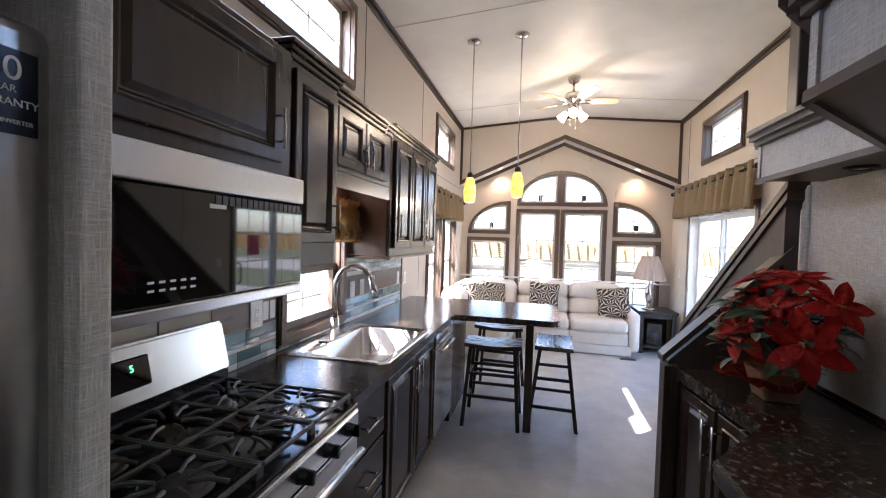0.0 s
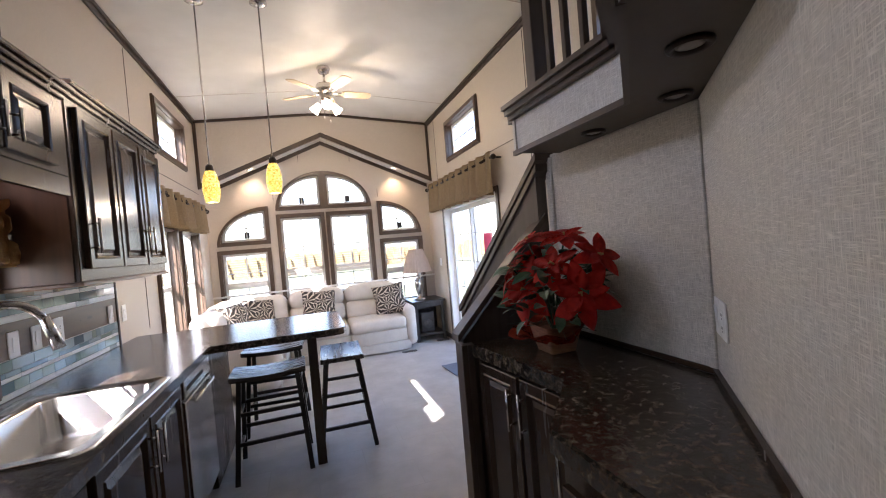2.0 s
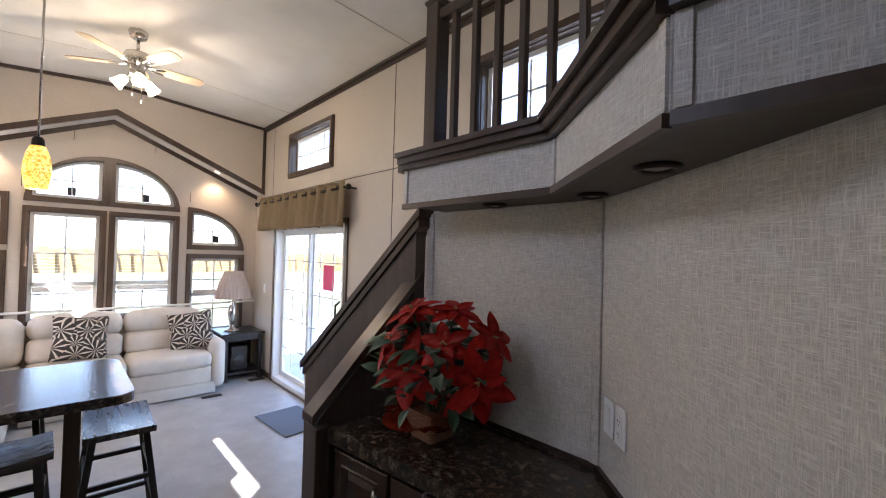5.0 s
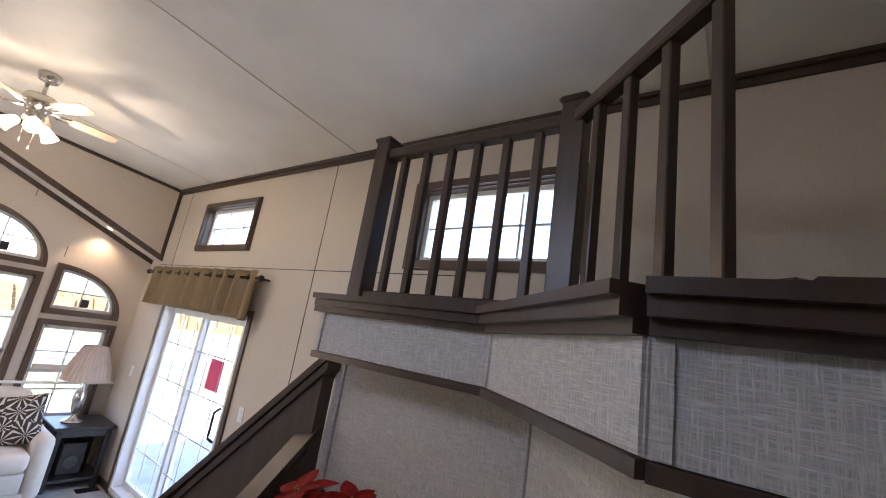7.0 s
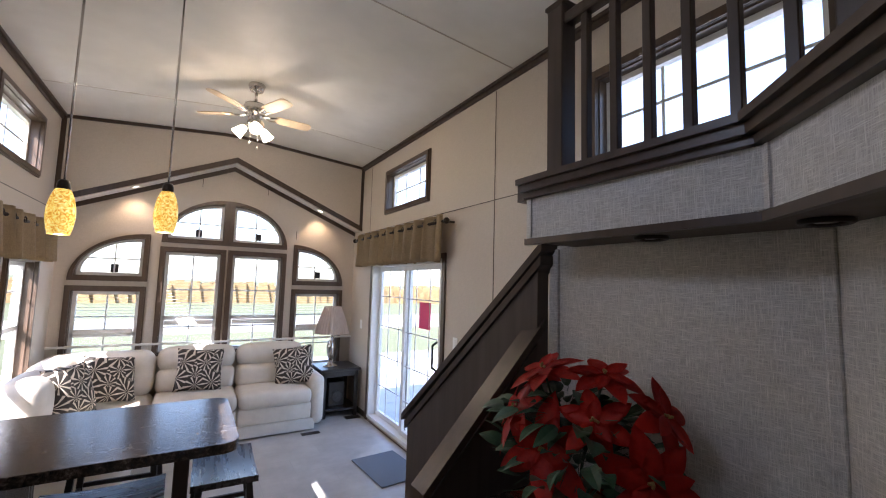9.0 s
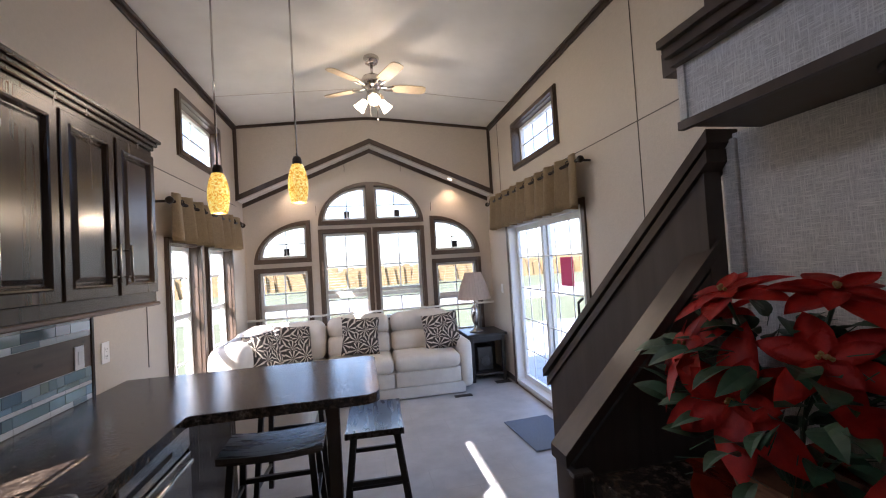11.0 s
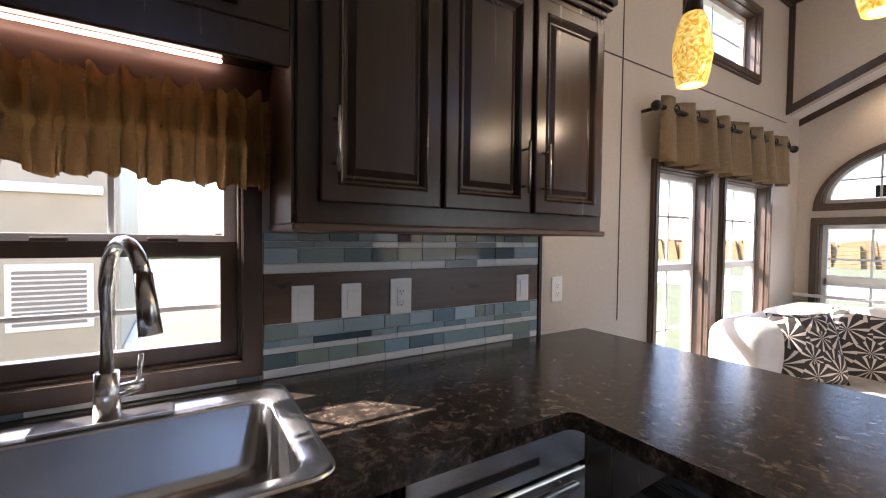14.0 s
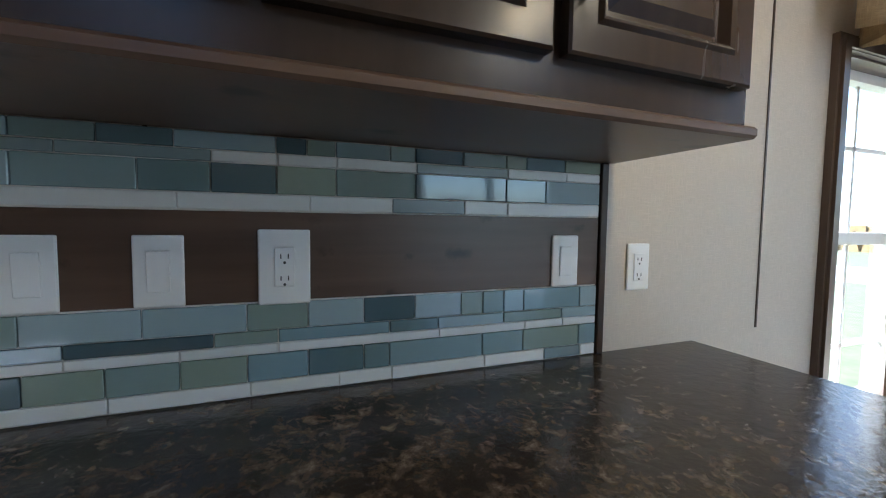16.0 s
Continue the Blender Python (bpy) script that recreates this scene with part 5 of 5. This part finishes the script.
# ---------- stools ----------
def stool():
    s = thing("bar_stool", (0, 0, 0), "black backless bar stool with a saddle seat", "stool", group="bar stools")
    bm = bmesh.new()
    nx, ny = 12, 4
    w, d = 0.47, 0.30
    up = [[bm.verts.new((w * (i / nx - 0.5), d * (j / ny - 0.5), 0.655 + 0.016 * (2 * i / nx - 1) ** 2)) for j in range(ny + 1)] for i in range(nx + 1)]
    for i in range(nx):
        for j in range(ny):
            bm.faces.new((up[i][j], up[i + 1][j], up[i + 1][j + 1], up[i][j + 1]))
    ex = bmesh.ops.extrude_face_region(bm, geom=bm.faces[:])
    bmesh.ops.translate(bm, vec=(0, 0, -0.032), verts=[g for g in ex["geom"] if isinstance(g, bmesh.types.BMVert)])
    part("seat", bm, M_SEAT, s)
    leg = {}
    for sx in (-1, 1):
        for sy in (-1, 1):
            a, b = Vector((sx * 0.225, sy * 0.19, 0.0)), Vector((sx * 0.18, sy * 0.11, 0.632))
            bm = bmesh.new()
            lo = [(a.x + dx, a.y + dy, 0) for dx, dy in ((-0.015, -0.015), (0.015, -0.015), (0.015, 0.015), (-0.015, 0.015))]
            add_prism(bm, lo, b - a)
            part("leg", bm, M_BLACK, s)
            leg[sx, sy] = (a, b)
    for z, pairs in ((0.17, (((-1, -1), (-1, 1)), ((1, -1), (1, 1)))), (0.24, (((-1, -1), (1, -1)), ((-1, 1), (1, 1)))), (0.42, (((-1, -1), (1, -1)), ((-1, 1), (1, 1)))), (0.40, (((-1, -1), (-1, 1)), ((1, -1), (1, 1))))):
        for p, q in pairs:
            f = z / 0.632
            u, v = leg[p][0].lerp(leg[p][1], f), leg[q][0].lerp(leg[q][1], f)
            ln = (v - u).length
            ang = math.atan2((v - u).y, (v - u).x)
            mid = (u + v) / 2
            part("stretcher", add_box(bmesh.new(), (mid.x - ln / 2 + 0.012, mid.y - 0.009, z - 0.013), (mid.x + ln / 2 - 0.012, mid.y + 0.009, z + 0.013), 0.003, 1, Matrix.Rotation(ang, 4, "Z")), M_BLACK, s)
    return s


M_SEAT = wood("dark_seat", (0.10, 0.085, 0.075), (0.03, 0.026, 0.024), (0.2, 0.35), (2, 30, 30))
s0 = stool()
s0.matrix_basis = pose(0.935, 3.40, 0, 0, 0, 1)
copy_thing(s0, pose(1.43, 3.56, 0, 0, 0, 88))
copy_thing(s0, pose(0.92, 4.10, 0, 0, 0, -3))

# ---------- sectional sofa ----------
sf = thing("sectional_sofa", (1.4, 6.0, 0), "ivory leather sectional sofa with pillow backs", "sofa")


def puff(name, a, b, r=0.06, seg=4, turn=None, bulge=0.0):
    bm = add_box(bmesh.new(), a, b, r, seg, turn)
    if bulge:
        c = (Vector(a) + Vector(b)) / 2
        bmesh.ops.subdivide_edges(bm, edges=[e for e in bm.edges if e.calc_length() > 0.2], cuts=3, use_grid_fill=True)
        sx = [abs(b[i] - a[i]) / 2 for i in range(3)]
        for v in bm.verts:
            d = v.co - c
            k = [min(1, abs(d[i]) / sx[i]) for i in range(3)]
            thin = sx.index(min(sx))
            o = [i for i in range(3) if i != thin]
            v.co[thin] += (1 if d[thin] > 0 else -1) * bulge * (1 - k[o[0]] ** 2) * (1 - k[o[1]] ** 2)
    return part(name, bm, M_SOFA, sf, True)


puff("base", (0.95, 5.74, 0.06), (2.46, 6.42, 0.32), 0.03)
puff("skirt", (0.95, 5.715, 0.015), (2.50, 5.745, 0.14), 0.008, 2)
for x0, x1 in ((0.96, 1.70), (1.71, 2.45)):
    puff("seat_cushion", (x0, 5.66, 0.31), (x1, 6.25, 0.475), 0.06, 4, bulge=0.02)
    puff("front_panel", (x0, 5.70, 0.14), (x1, 5.75, 0.315), 0.02, 3)
    tr = Matrix.Rotation(radians(-9), 4, "X")
    puff("back_cushion", (x0, 6.12, 0.44), (x1, 6.36, 0.69), 0.07, 4, tr, 0.03)
    puff("back_cushion", (x0, 6.16, 0.67), (x1, 6.42, 0.90), 0.09, 4, tr, 0.03)
puff("back", (0.30, 6.32, 0.10), (2.50, 6.46, 0.80), 0.05)
puff("arm", (2.45, 5.70, 0.06), (2.60, 6.42, 0.60), 0.07, 4)
puff("corner_seat", (0.20, 5.66, 0.10), (0.95, 6.30, 0.47), 0.08, 4)
puff("corner_back", (0.12, 6.05, 0.44), (0.95, 6.40, 0.90), 0.12, 5)
puff("corner_back", (0.06, 5.62, 0.44), (0.36, 6.32, 0.90), 0.12, 5)
puff("side_base", (0.08, 4.80, 0.06), (0.90, 5.66, 0.32), 0.03)
puff("side_seat", (0.25, 4.97, 0.31), (0.97, 5.68, 0.475), 0.06, 4, bulge=0.02)
puff("side_back", (0.06, 4.95, 0.42), (0.34, 5.64, 0.88), 0.11, 5, bulge=0.03)
puff("side_arm", (0.10, 4.72, 0.06), (0.92, 4.98, 0.66), 0.12, 5)

sf.location.y += 0.075


def cushion(at, rx, ry, rz, size=0.44):
    c = thing("throw_pillow", at, "throw pillow with dark fan pattern on cream", "pillow", group="throw pillows")
    bm = bmesh.new()
    n = 14
    top, bot = {}, {}
    for i in range(n + 1):
        for j in range(n + 1):
            u, v = 2 * i / n - 1, 2 * j / n - 1
            t = 0.075 * ((1 - u ** 4) * (1 - v ** 4)) ** 0.6
            k = 1 - 0.07 * (1 - u * u) * abs(v) ** 3 - 0.0
            l = 1 - 0.07 * (1 - v * v) * abs(u) ** 3
            x, z = u * size / 2 * l, v * size / 2 * k
            top[i, j] = bm.verts.new((x, t, z))
            bot[i, j] = top[i, j] if i in (0, n) or j in (0, n) else bm.verts.new((x, -t, z))
    for g in (top, bot):
        for i in range(n):
            for j in range(n):
                try:
                    bm.faces.new((g[i, j], g[i + 1, j], g[i + 1, j + 1], g[i, j + 1]))
                except ValueError:
                    pass
    bmesh.ops.translate(bm, vec=Vector(at), verts=bm.verts)
    part("cover", bm, M_PILLOW, c, True)
    c.matrix_basis = pose(*at, rx, ry, rz)


cushion((1.35, 6.10, 0.70), -18, 4, 4)
cushion((2.30, 6.07, 0.68), -20, -8, -14)
cushion((0.62, 5.99, 0.69), -22, 8, 30)
cushion((0.42, 5.52, 0.70), -18, 0, 62)

# end table, lamp and speaker
et = thing("end_table", (2.88, 6.2, 0), "dark wood end table with an open shelf", "table")
box("top", (2.63, 5.98, 0.56), (3.13, 6.50, 0.59), M_BLACK, et, bevel=0.006)
for x in (2.66, 3.06):
    for y in (6.01, 6.43):
        box("leg", (x, y, 0.0), (x + 0.045, y + 0.045, 0.56), M_BLACK, et)
box("shelf", (2.66, 6.01, 0.08), (3.10, 6.47, 0.105), M_BLACK, et)
box("back", (2.66, 6.455, 0.105), (3.10, 6.475, 0.56), M_BLACK, et)
box("apron", (2.705, 6.015, 0.49), (3.06, 6.035, 0.56), M_BLACK, et)
sp = thing("speaker", (2.88, 6.3, 0.106), "small black box speaker on the table shelf", "speaker")
box("body", (2.78, 6.15, 0.106), (2.98, 6.40, 0.40), M_BLACK, sp, bevel=0.008)
lathe_bm = add_lathe(bmesh.new(), (0, 0, 0), [(0.07, 0), (0.07, 0.006), (0.05, 0.002), (0.02, 0.01), (0.002, 0.012)], 20)
bmesh.ops.transform(lathe_bm, matrix=Matrix.Translation((2.88, 6.15, 0.22)) @ Matrix.Rotation(radians(90), 4, "X"), verts=lathe_bm.verts)
part("cone", lathe_bm, M_IRON, sp, True)
lm = thing("table_lamp", (2.80, 6.22, 0.59), "turned nickel table lamp with a pleated shade", "lamp")
lathe("base", (2.80, 6.22, 0.59), [(0.09, 0.0), (0.09, 0.012), (0.05, 0.03), (0.022, 0.06), (0.03, 0.09), (0.052, 0.17), (0.06, 0.24), (0.045, 0.31), (0.02, 0.34), (0.028, 0.36), (0.012, 0.38), (0.012, 0.46)], M_NICKEL, lm)
bm = bmesh.new()
n = 60
rows = []
for r0, r1, z in ((0.215, 0.208, 0.0), (0.175, 0.169, 0.16), (0.105, 0.100, 0.34)):
    rows.append([bm.verts.new((2.80 + (r0 if k % 2 else r1) * math.cos(k * math.tau / n), 6.22 + (r0 if k % 2 else r1) * math.sin(k * math.tau / n), 1.005 + z)) for k in range(n)])
for p, q in zip(rows, rows[1:]):
    for k in range(n):
        bm.faces.new((p[k], p[(k + 1) % n], q[(k + 1) % n], q[k]))
bmesh.ops.solidify(bm, geom=bm.faces[:], thickness=0.003)
part("shade", bm, M_SHADE, lm)

for o in (et, sp, lm):
    o.location.y += 0.09

dm = box("door_mat", (2.62, 4.21, 0.001), (3.06, 4.84, 0.012), M_MAT, bevel=0.006, turn=Matrix.Rotation(radians(4), 4, "Z"))
tagged(dm, "blue-grey ribbed door mat on the floor", "mat")
vt = thing("floor_vent", (3.02, 5.95, 0.0), "dark floor register by the patio door", "vent", group="floor registers")
box("frame", (2.93, 5.98, 0.001), (3.12, 6.09, 0.006), M_BRONZE, vt)
v2 = thing("floor_vent", (2.46, 5.62, 0.0), "dark floor register before the sofa", "vent", group="floor registers")
box("frame", (2.34, 5.66, 0.001), (2.54, 5.74, 0.006), M_BRONZE, v2)

# ---------- nook counter and its cabinets ----------
RC = [(1.995, 2.195), (2.085, 1.545), (1.825, 1.255), (1.80, 0.565), (1.81, 0.562), (NX - 0.004, NY - 0.002), (NX - 0.004, 2.195)]
SLANT = Matrix.Translation((1.995, 2.195, 0)) @ Matrix.Rotation(math.atan2(0.09, 0.65), 4, "Z")
rc = thing("nook_counter", (2.1, 1.4, 0.86), "dark mottled laminate counter in the nook", "countertop", kind="structure")
bm = bmesh.new()
add_prism(bm, [(x - (0.025 if k < 3 else 0), y, 0.855) for k, (x, y) in enumerate(RC)], (0, 0, 0.06))
bmesh.ops.bevel(bm, geom=[e for e in bm.edges if abs(e.verts[0].co.z - e.verts[1].co.z) < 0.001 and e.verts[0].co.z > 0.9], offset=0.008, segments=2, affect="EDGES")
part("top", bm, M_TOP, rc)
bm = bmesh.new()
add_box(bm, (NX - 0.016, NY, 0.9155), (NX - 0.001, 2.165, 0.936), 0.004)
p0, p1 = Vector((NX, NY, 0)), Vector((1.80, 0.56, 0))
dd = (p1 - p0).normalized()
add_prism(bm, [(*(p0 + face * 0.001).xy, 0.9155), (*(p1 + face * 0.001).xy, 0.9155), (*(p1 + face * 0.016).xy, 0.9155), (*(p0 + face * 0.016).xy, 0.9155)], (0, 0, 0.02))
part("upstand", bm, M_CAB, rc)
nc = thing("base_cabinet", (2.1, 1.4, 0), "dark espresso nook cabinet with raised-panel doors", "cabinet", group="base cabinets")
bm = bmesh.new()
add_prism(bm, [(x + 0.012 if k < 4 else x - 0.01, y - 0.003, 0.08) for k, (x, y) in enumerate(RC)], (0, 0, 0.772))
part("body", bm, M_CAB, nc)
bm = bmesh.new()
add_prism(bm, [(x + 0.06 if k < 4 else x - 0.02, y - 0.006, 0.0) for k, (x, y) in enumerate(RC)], (0, 0, 0.079))
part("toe_kick", bm, M_BLACK, nc)
for a, b, hy in ((-0.325, -0.025, -0.295), (-0.645, -0.345, -0.375)):
    d = raised_door(nc, 0.010, a, b, 0.12, 0.83, -1, turn=SLANT)
    pull(d, -0.011, hy, 0.60, 0.78, -1, turn=SLANT)
d = raised_door(nc, 1.812, 0.60, 1.20, 0.12, 0.80, -1)
pull(d, 1.790, 1.165, 0.56, 0.74, -1)
bm = add_rod(bmesh.new(), (1.915, 1.41, 0.58), (1.915, 1.41, 0.76), 0.0055)
for z in (0.605, 0.735):
    add_rod(bm, (1.915, 1.41, z), (1.95, 1.38, z), 0.0045)
part("handle", bm, M_NICKEL, nc, True)

# ---------- poinsettia ----------
PX, PY = 2.24, 1.87
pl = thing("poinsettia", (PX, PY, 0.915), "red artificial poinsettia in a foil-wrapped pot", "plant")
bm = bmesh.new()
shells(bm, [(rrect(PX - 0.06, PX + 0.06, PY - 0.06, PY + 0.06, 0.012, 2), 0.916), (rrect(PX - 0.085, PX + 0.085, PY - 0.085, PY + 0.085, 0.015, 2), 1.03), (rrect(PX - 0.08, PX + 0.08, PY - 0.08, PY + 0.08, 0.015, 2), 1.03), (rrect(PX - 0.075, PX + 0.075, PY - 0.075, PY + 0.075, 0.015, 2), 1.01)])
part("pot", bm, M_POT, pl)
rp = random.Random(8)
bm = bmesh.new()
n = 40
rows = []
for j in range(6):
    f = j / 5
    rows.append([])
    for k in range(n):
        a = k * math.tau / n
        front = 0.5 + 0.5 * math.cos(a - radians(185))
        r = 0.085 + 0.03 * f + 0.085 * f * front + 0.012 * f * math.sin(9 * a) + rp.uniform(-0.004, 0.004)
        rows[-1].append(bm.verts.new((PX + r * math.cos(a), PY + r * math.sin(a), 0.96 + 0.10 * f + 0.012 * f * math.sin(5 * a + 1) - 0.055 * f * f * front)))
for p, q in zip(rows, rows[1:]):
    for k in range(n):
        bm.faces.new((p[k], p[(k + 1) % n], q[(k + 1) % n], q[k]))
bmesh.ops.solidify(bm, geom=bm.faces[:], thickness=0.0015)
part("foil_wrap", bm, M_FOIL, pl, label="crinkled red foil wrap")


def petal(bm, m, ln, wd, curl, cup=0.25):
    """A pointed leaf, folded along its rib and curling down."""
    n = 6
    rows = []
    for i in range(n + 1):
        f = i / n
        w = wd * (math.sin(math.pi * min(1, f * 0.92 + 0.08)) ** 0.8) * (1 - 0.35 * max(0, f - 0.6)) if i < n else 0.0
        z = -curl * ln * f * f + 0.12 * ln * f
        rows.append([bm.verts.new(m @ Vector((ln * f, s * w / 2, z + cup * abs(s) * w * 0.5))) for s in (-1, 0, 1)])
    for p, q in zip(rows, rows[1:]):
        for k in (0, 1):
            bm.faces.new((p[k], p[k + 1], q[k + 1], q[k]))


def aim(at, d, spin):
    q = Vector(d).normalized().to_track_quat("Z", "Y").to_matrix().to_4x4()
    return Matrix.Translation(at) @ q @ Matrix.Rotation(spin, 4, "Z")


heads = [((-0.07, -0.13, 0.30), (-0.6, -0.35, 0.6), 0.9), ((-0.11, 0.13, 0.28), (-0.7, 0.3, 0.5), 0.9), ((-0.13, 0.00, 0.20), (-0.85, -0.35, 0.35), 1.2), ((-0.04, 0.25, 0.20), (-0.6, 0.7, 0.2), 1.0), ((-0.05, 0.08, 0.40), (-0.4, 0.1, 0.85), 1.0), ((0.02, -0.09, 0.41), (-0.2, -0.3, 0.9), 0.95),
         ((-0.05, -0.27, 0.20), (-0.6, -0.75, 0.1), 1.1), ((0.05, 0.20, 0.33), (-0.1, 0.6, 0.7), 0.85), ((0.06, -0.24, 0.33), (0.0, -0.75, 0.55), 0.9)]
stems = bmesh.new()
for off, d, sc in heads:
    at = Vector((PX, PY, 0.99)) + Vector(off) * 1.0
    at.x = min(at.x, NX - 0.09)
    bm = bmesh.new()
    s0a = rp.uniform(0, 6)
    for i in range(6):
        petal(bm, aim(at, d, s0a + i * math.tau / 6 + rp.uniform(-0.15, 0.15)), rp.uniform(0.115, 0.145) * sc, 0.062 * sc, rp.uniform(0.08, 0.32))
    for i in range(5):
        petal(bm, aim(at + Vector(d).normalized() * 0.012, d, s0a + 0.5 + i * math.tau / 5), rp.uniform(0.07, 0.095) * sc, 0.046 * sc, rp.uniform(-0.1, 0.25))
    bmesh.ops.solidify(bm, geom=bm.faces[:], thickness=0.0008)
    part("flower", bm, M_RED, pl, True, label="red poinsettia bracts")
    bm = bmesh.new()
    for i in range(5):
        c = at + Vector(d).normalized() * 0.02 + Vector((rp.uniform(-0.008, 0.008), rp.uniform(-0.008, 0.008), rp.uniform(-0.004, 0.008)))
        bmesh.ops.create_icosphere(bm, subdivisions=1, radius=0.005, matrix=Matrix.Translation(c))
    part("flower_eye", bm, M_GOLD, pl)
    add_tube(stems, [(PX, PY, 0.98), (PX + off[0] * 0.4, PY + off[1] * 0.4, 1.02 + off[2] * 0.5), at], 0.004, 6)
part("stems", stems, M_LEAF, pl)
bm = bmesh.new()
for i in range(150):
    a = rp.uniform(0, math.tau)
    rr = rp.uniform(0.03, 0.19)
    at = Vector((PX + rr * math.cos(a), PY + 1.35 * rr * math.sin(a), 1.05 + rp.uniform(0.02, 0.31) * (1.1 - rr * 2)))
    at.x = min(at.x, NX - 0.11)
    d = Vector((math.cos(a), math.sin(a), rp.uniform(-0.2, 0.7)))
    m = Matrix.Translation(at) @ d.to_track_quat("X", "Z").to_matrix().to_4x4() @ Matrix.Rotation(rp.uniform(-0.6, 0.6), 4, "X")
    petal(bm, m, rp.uniform(0.07, 0.12), rp.uniform(0.035, 0.06), rp.uniform(0.2, 0.6))
for i in range(120):
    a = rp.uniform(0, math.tau)
    at = Vector((PX - 0.02, PY, 1.02)) + Vector((0.10 * math.cos(a), 0.16 * math.sin(a), rp.uniform(0.0, 0.3)))
    d = Vector((math.cos(a), math.sin(a), rp.uniform(-0.6, 0.8))).normalized()
    if at.x + d.x * 0.08 < NX - 0.01:
        add_tube(bm, [at, at + d * rp.uniform(0.05, 0.08)], 0.0012, 3)
part("foliage", bm, M_LEAF, pl, False, "dark green leaves and pine needles", "stuff")

# ---------- outdoors ----------
gz = -0.75
bm = bmesh.new()
R = 900
vs = [bm.verts.new(p) for p in ((-R, -R, gz), (R, -R, gz), (R, R, gz), (-R, R, gz))]
bm.faces.new(vs)
tagged(part("ground", bm, M_GRASS), "mown green lawn reaching the horizon", "ground", kind="structure")
tagged(box("road", (-60, 22, gz + 0.01), (60, 30, gz + 0.04), M_ROAD, bevel=0), "pale gravel road beyond the lawn", "road", kind="structure")
tagged(box("patio", (W + 0.14, -6.0, gz + 0.02), (W + 22.0, 14.0, gz + 0.10), M_DECK, bevel=0.01), "pale concrete pad outside the sliding door", "patio", kind="structure")
rc2 = random.Random(21)
bm = bmesh.new()
for row in range(3):
    for i in range(170):
        x, y = -90 + i * 1.06 + rc2.uniform(-0.3, 0.3), 48 + row * 1.2 + (i % 4) * 0.31
        h = rc2.uniform(1.7, 2.3)
        add_prism(bm, [(x - 0.8, y, gz), (x + 0.8, y, gz), (x + rc2.uniform(0.3, 0.75), y, gz + h), (x - rc2.uniform(0.3, 0.75), y, gz + h * rc2.uniform(0.85, 1))], (0, 0.3, 0))
tagged(part("corn_field", bm, M_CORN), "ripe tan corn field in the distance", "field", kind="stuff")
bm = bmesh.new()
for row in range(2):
    for i in range(120):
        y, x = -40 + i * 1.06 + rc2.uniform(-0.3, 0.3), 42 + row * 1.3 + (i % 4) * 0.31
        h = rc2.uniform(1.7, 2.3)
        add_prism(bm, [(x, y - 0.8, gz), (x, y + 0.8, gz), (x, y + rc2.uniform(0.3, 0.75), gz + h), (x, y - rc2.uniform(0.3, 0.75), gz + h)], (0.3, 0, 0))
        x = -42 - row * 1.3 - (i % 4) * 0.31
        add_prism(bm, [(x, y - 0.8, gz), (x, y + 0.8, gz), (x, y + rc2.uniform(0.3, 0.75), gz + h), (x, y - rc2.uniform(0.3, 0.75), gz + h)], (0.3, 0, 0))
tagged(part("side_corn_field", bm, M_CORN), "ripe tan corn rows beside the lawn", "field", kind="stuff")
tr = thing("travel_trailer", (-5.5, 2.6, gz), "cream parked trailer with louvred vents and red lamp", "trailer")
box("body", (-7.6, -1.8, gz + 0.45), (-5.0, 3.25, gz + 3.0), M_CREAM, tr, bevel=0.06, seg=2)
box("bumper", (-7.5, 3.25, gz + 0.5), (-5.1, 3.38, gz + 0.72), M_WHITE, tr, bevel=0.03)
for y0 in (1.25, 2.25):
    box("vent_frame", (-5.0, y0, gz + 1.0), (-4.975, y0 + 0.75, gz + 1.75), M_WHITE, tr)
    bm = bmesh.new()
    for k in range(11):
        add_box(bm, (-4.977, y0 + 0.06, gz + 1.06 + k * 0.058), (-4.958, y0 + 0.69, gz + 1.095 + k * 0.058), 0.003)
    part("louvre", bm, M_LOUV, tr)
box("tail_lamp", (-5.0, 3.08, gz + 1.35), (-4.97, 3.20, gz + 1.75), M_REDL, tr, bevel=0.01)
box("awning_rail", (-5.0, -1.6, gz + 2.55), (-4.93, 3.1, gz + 2.66), M_WHITE, tr, bevel=0.01)
for y in (0.2, 1.1):
    bm = add_rod(bmesh.new(), (-5.25, y, gz + 0.34), (-5.02, y, gz + 0.34), 0.34, n=24)
    part("wheel", bm, M_BLACK, tr)

tr.location = (-5.5, 1.0, gz)

# mosaic tiles of the splashback, piece by piece
for y, ln, z, h, pale in tile_jobs:
    key = (round(ln, 3), h, pale)
    if key not in shared:
        me = bpy.data.meshes.new("tile")
        bm = add_box(bmesh.new(), (0, 0, 0), (0.0065 if not pale else 0.006, ln, h), 0.0012)
        bmesh.ops.recalc_face_normals(bm, faces=bm.faces)
        bm.to_mesh(me)
        bm.free()
        me.materials.append(M_TILEW if pale else M_TILE)
        shared[key] = me
    o = new("tile", shared[key])
    o.parent = sb
    o.location = Vector((0.0025, y, z)) - base_of[sb.name]
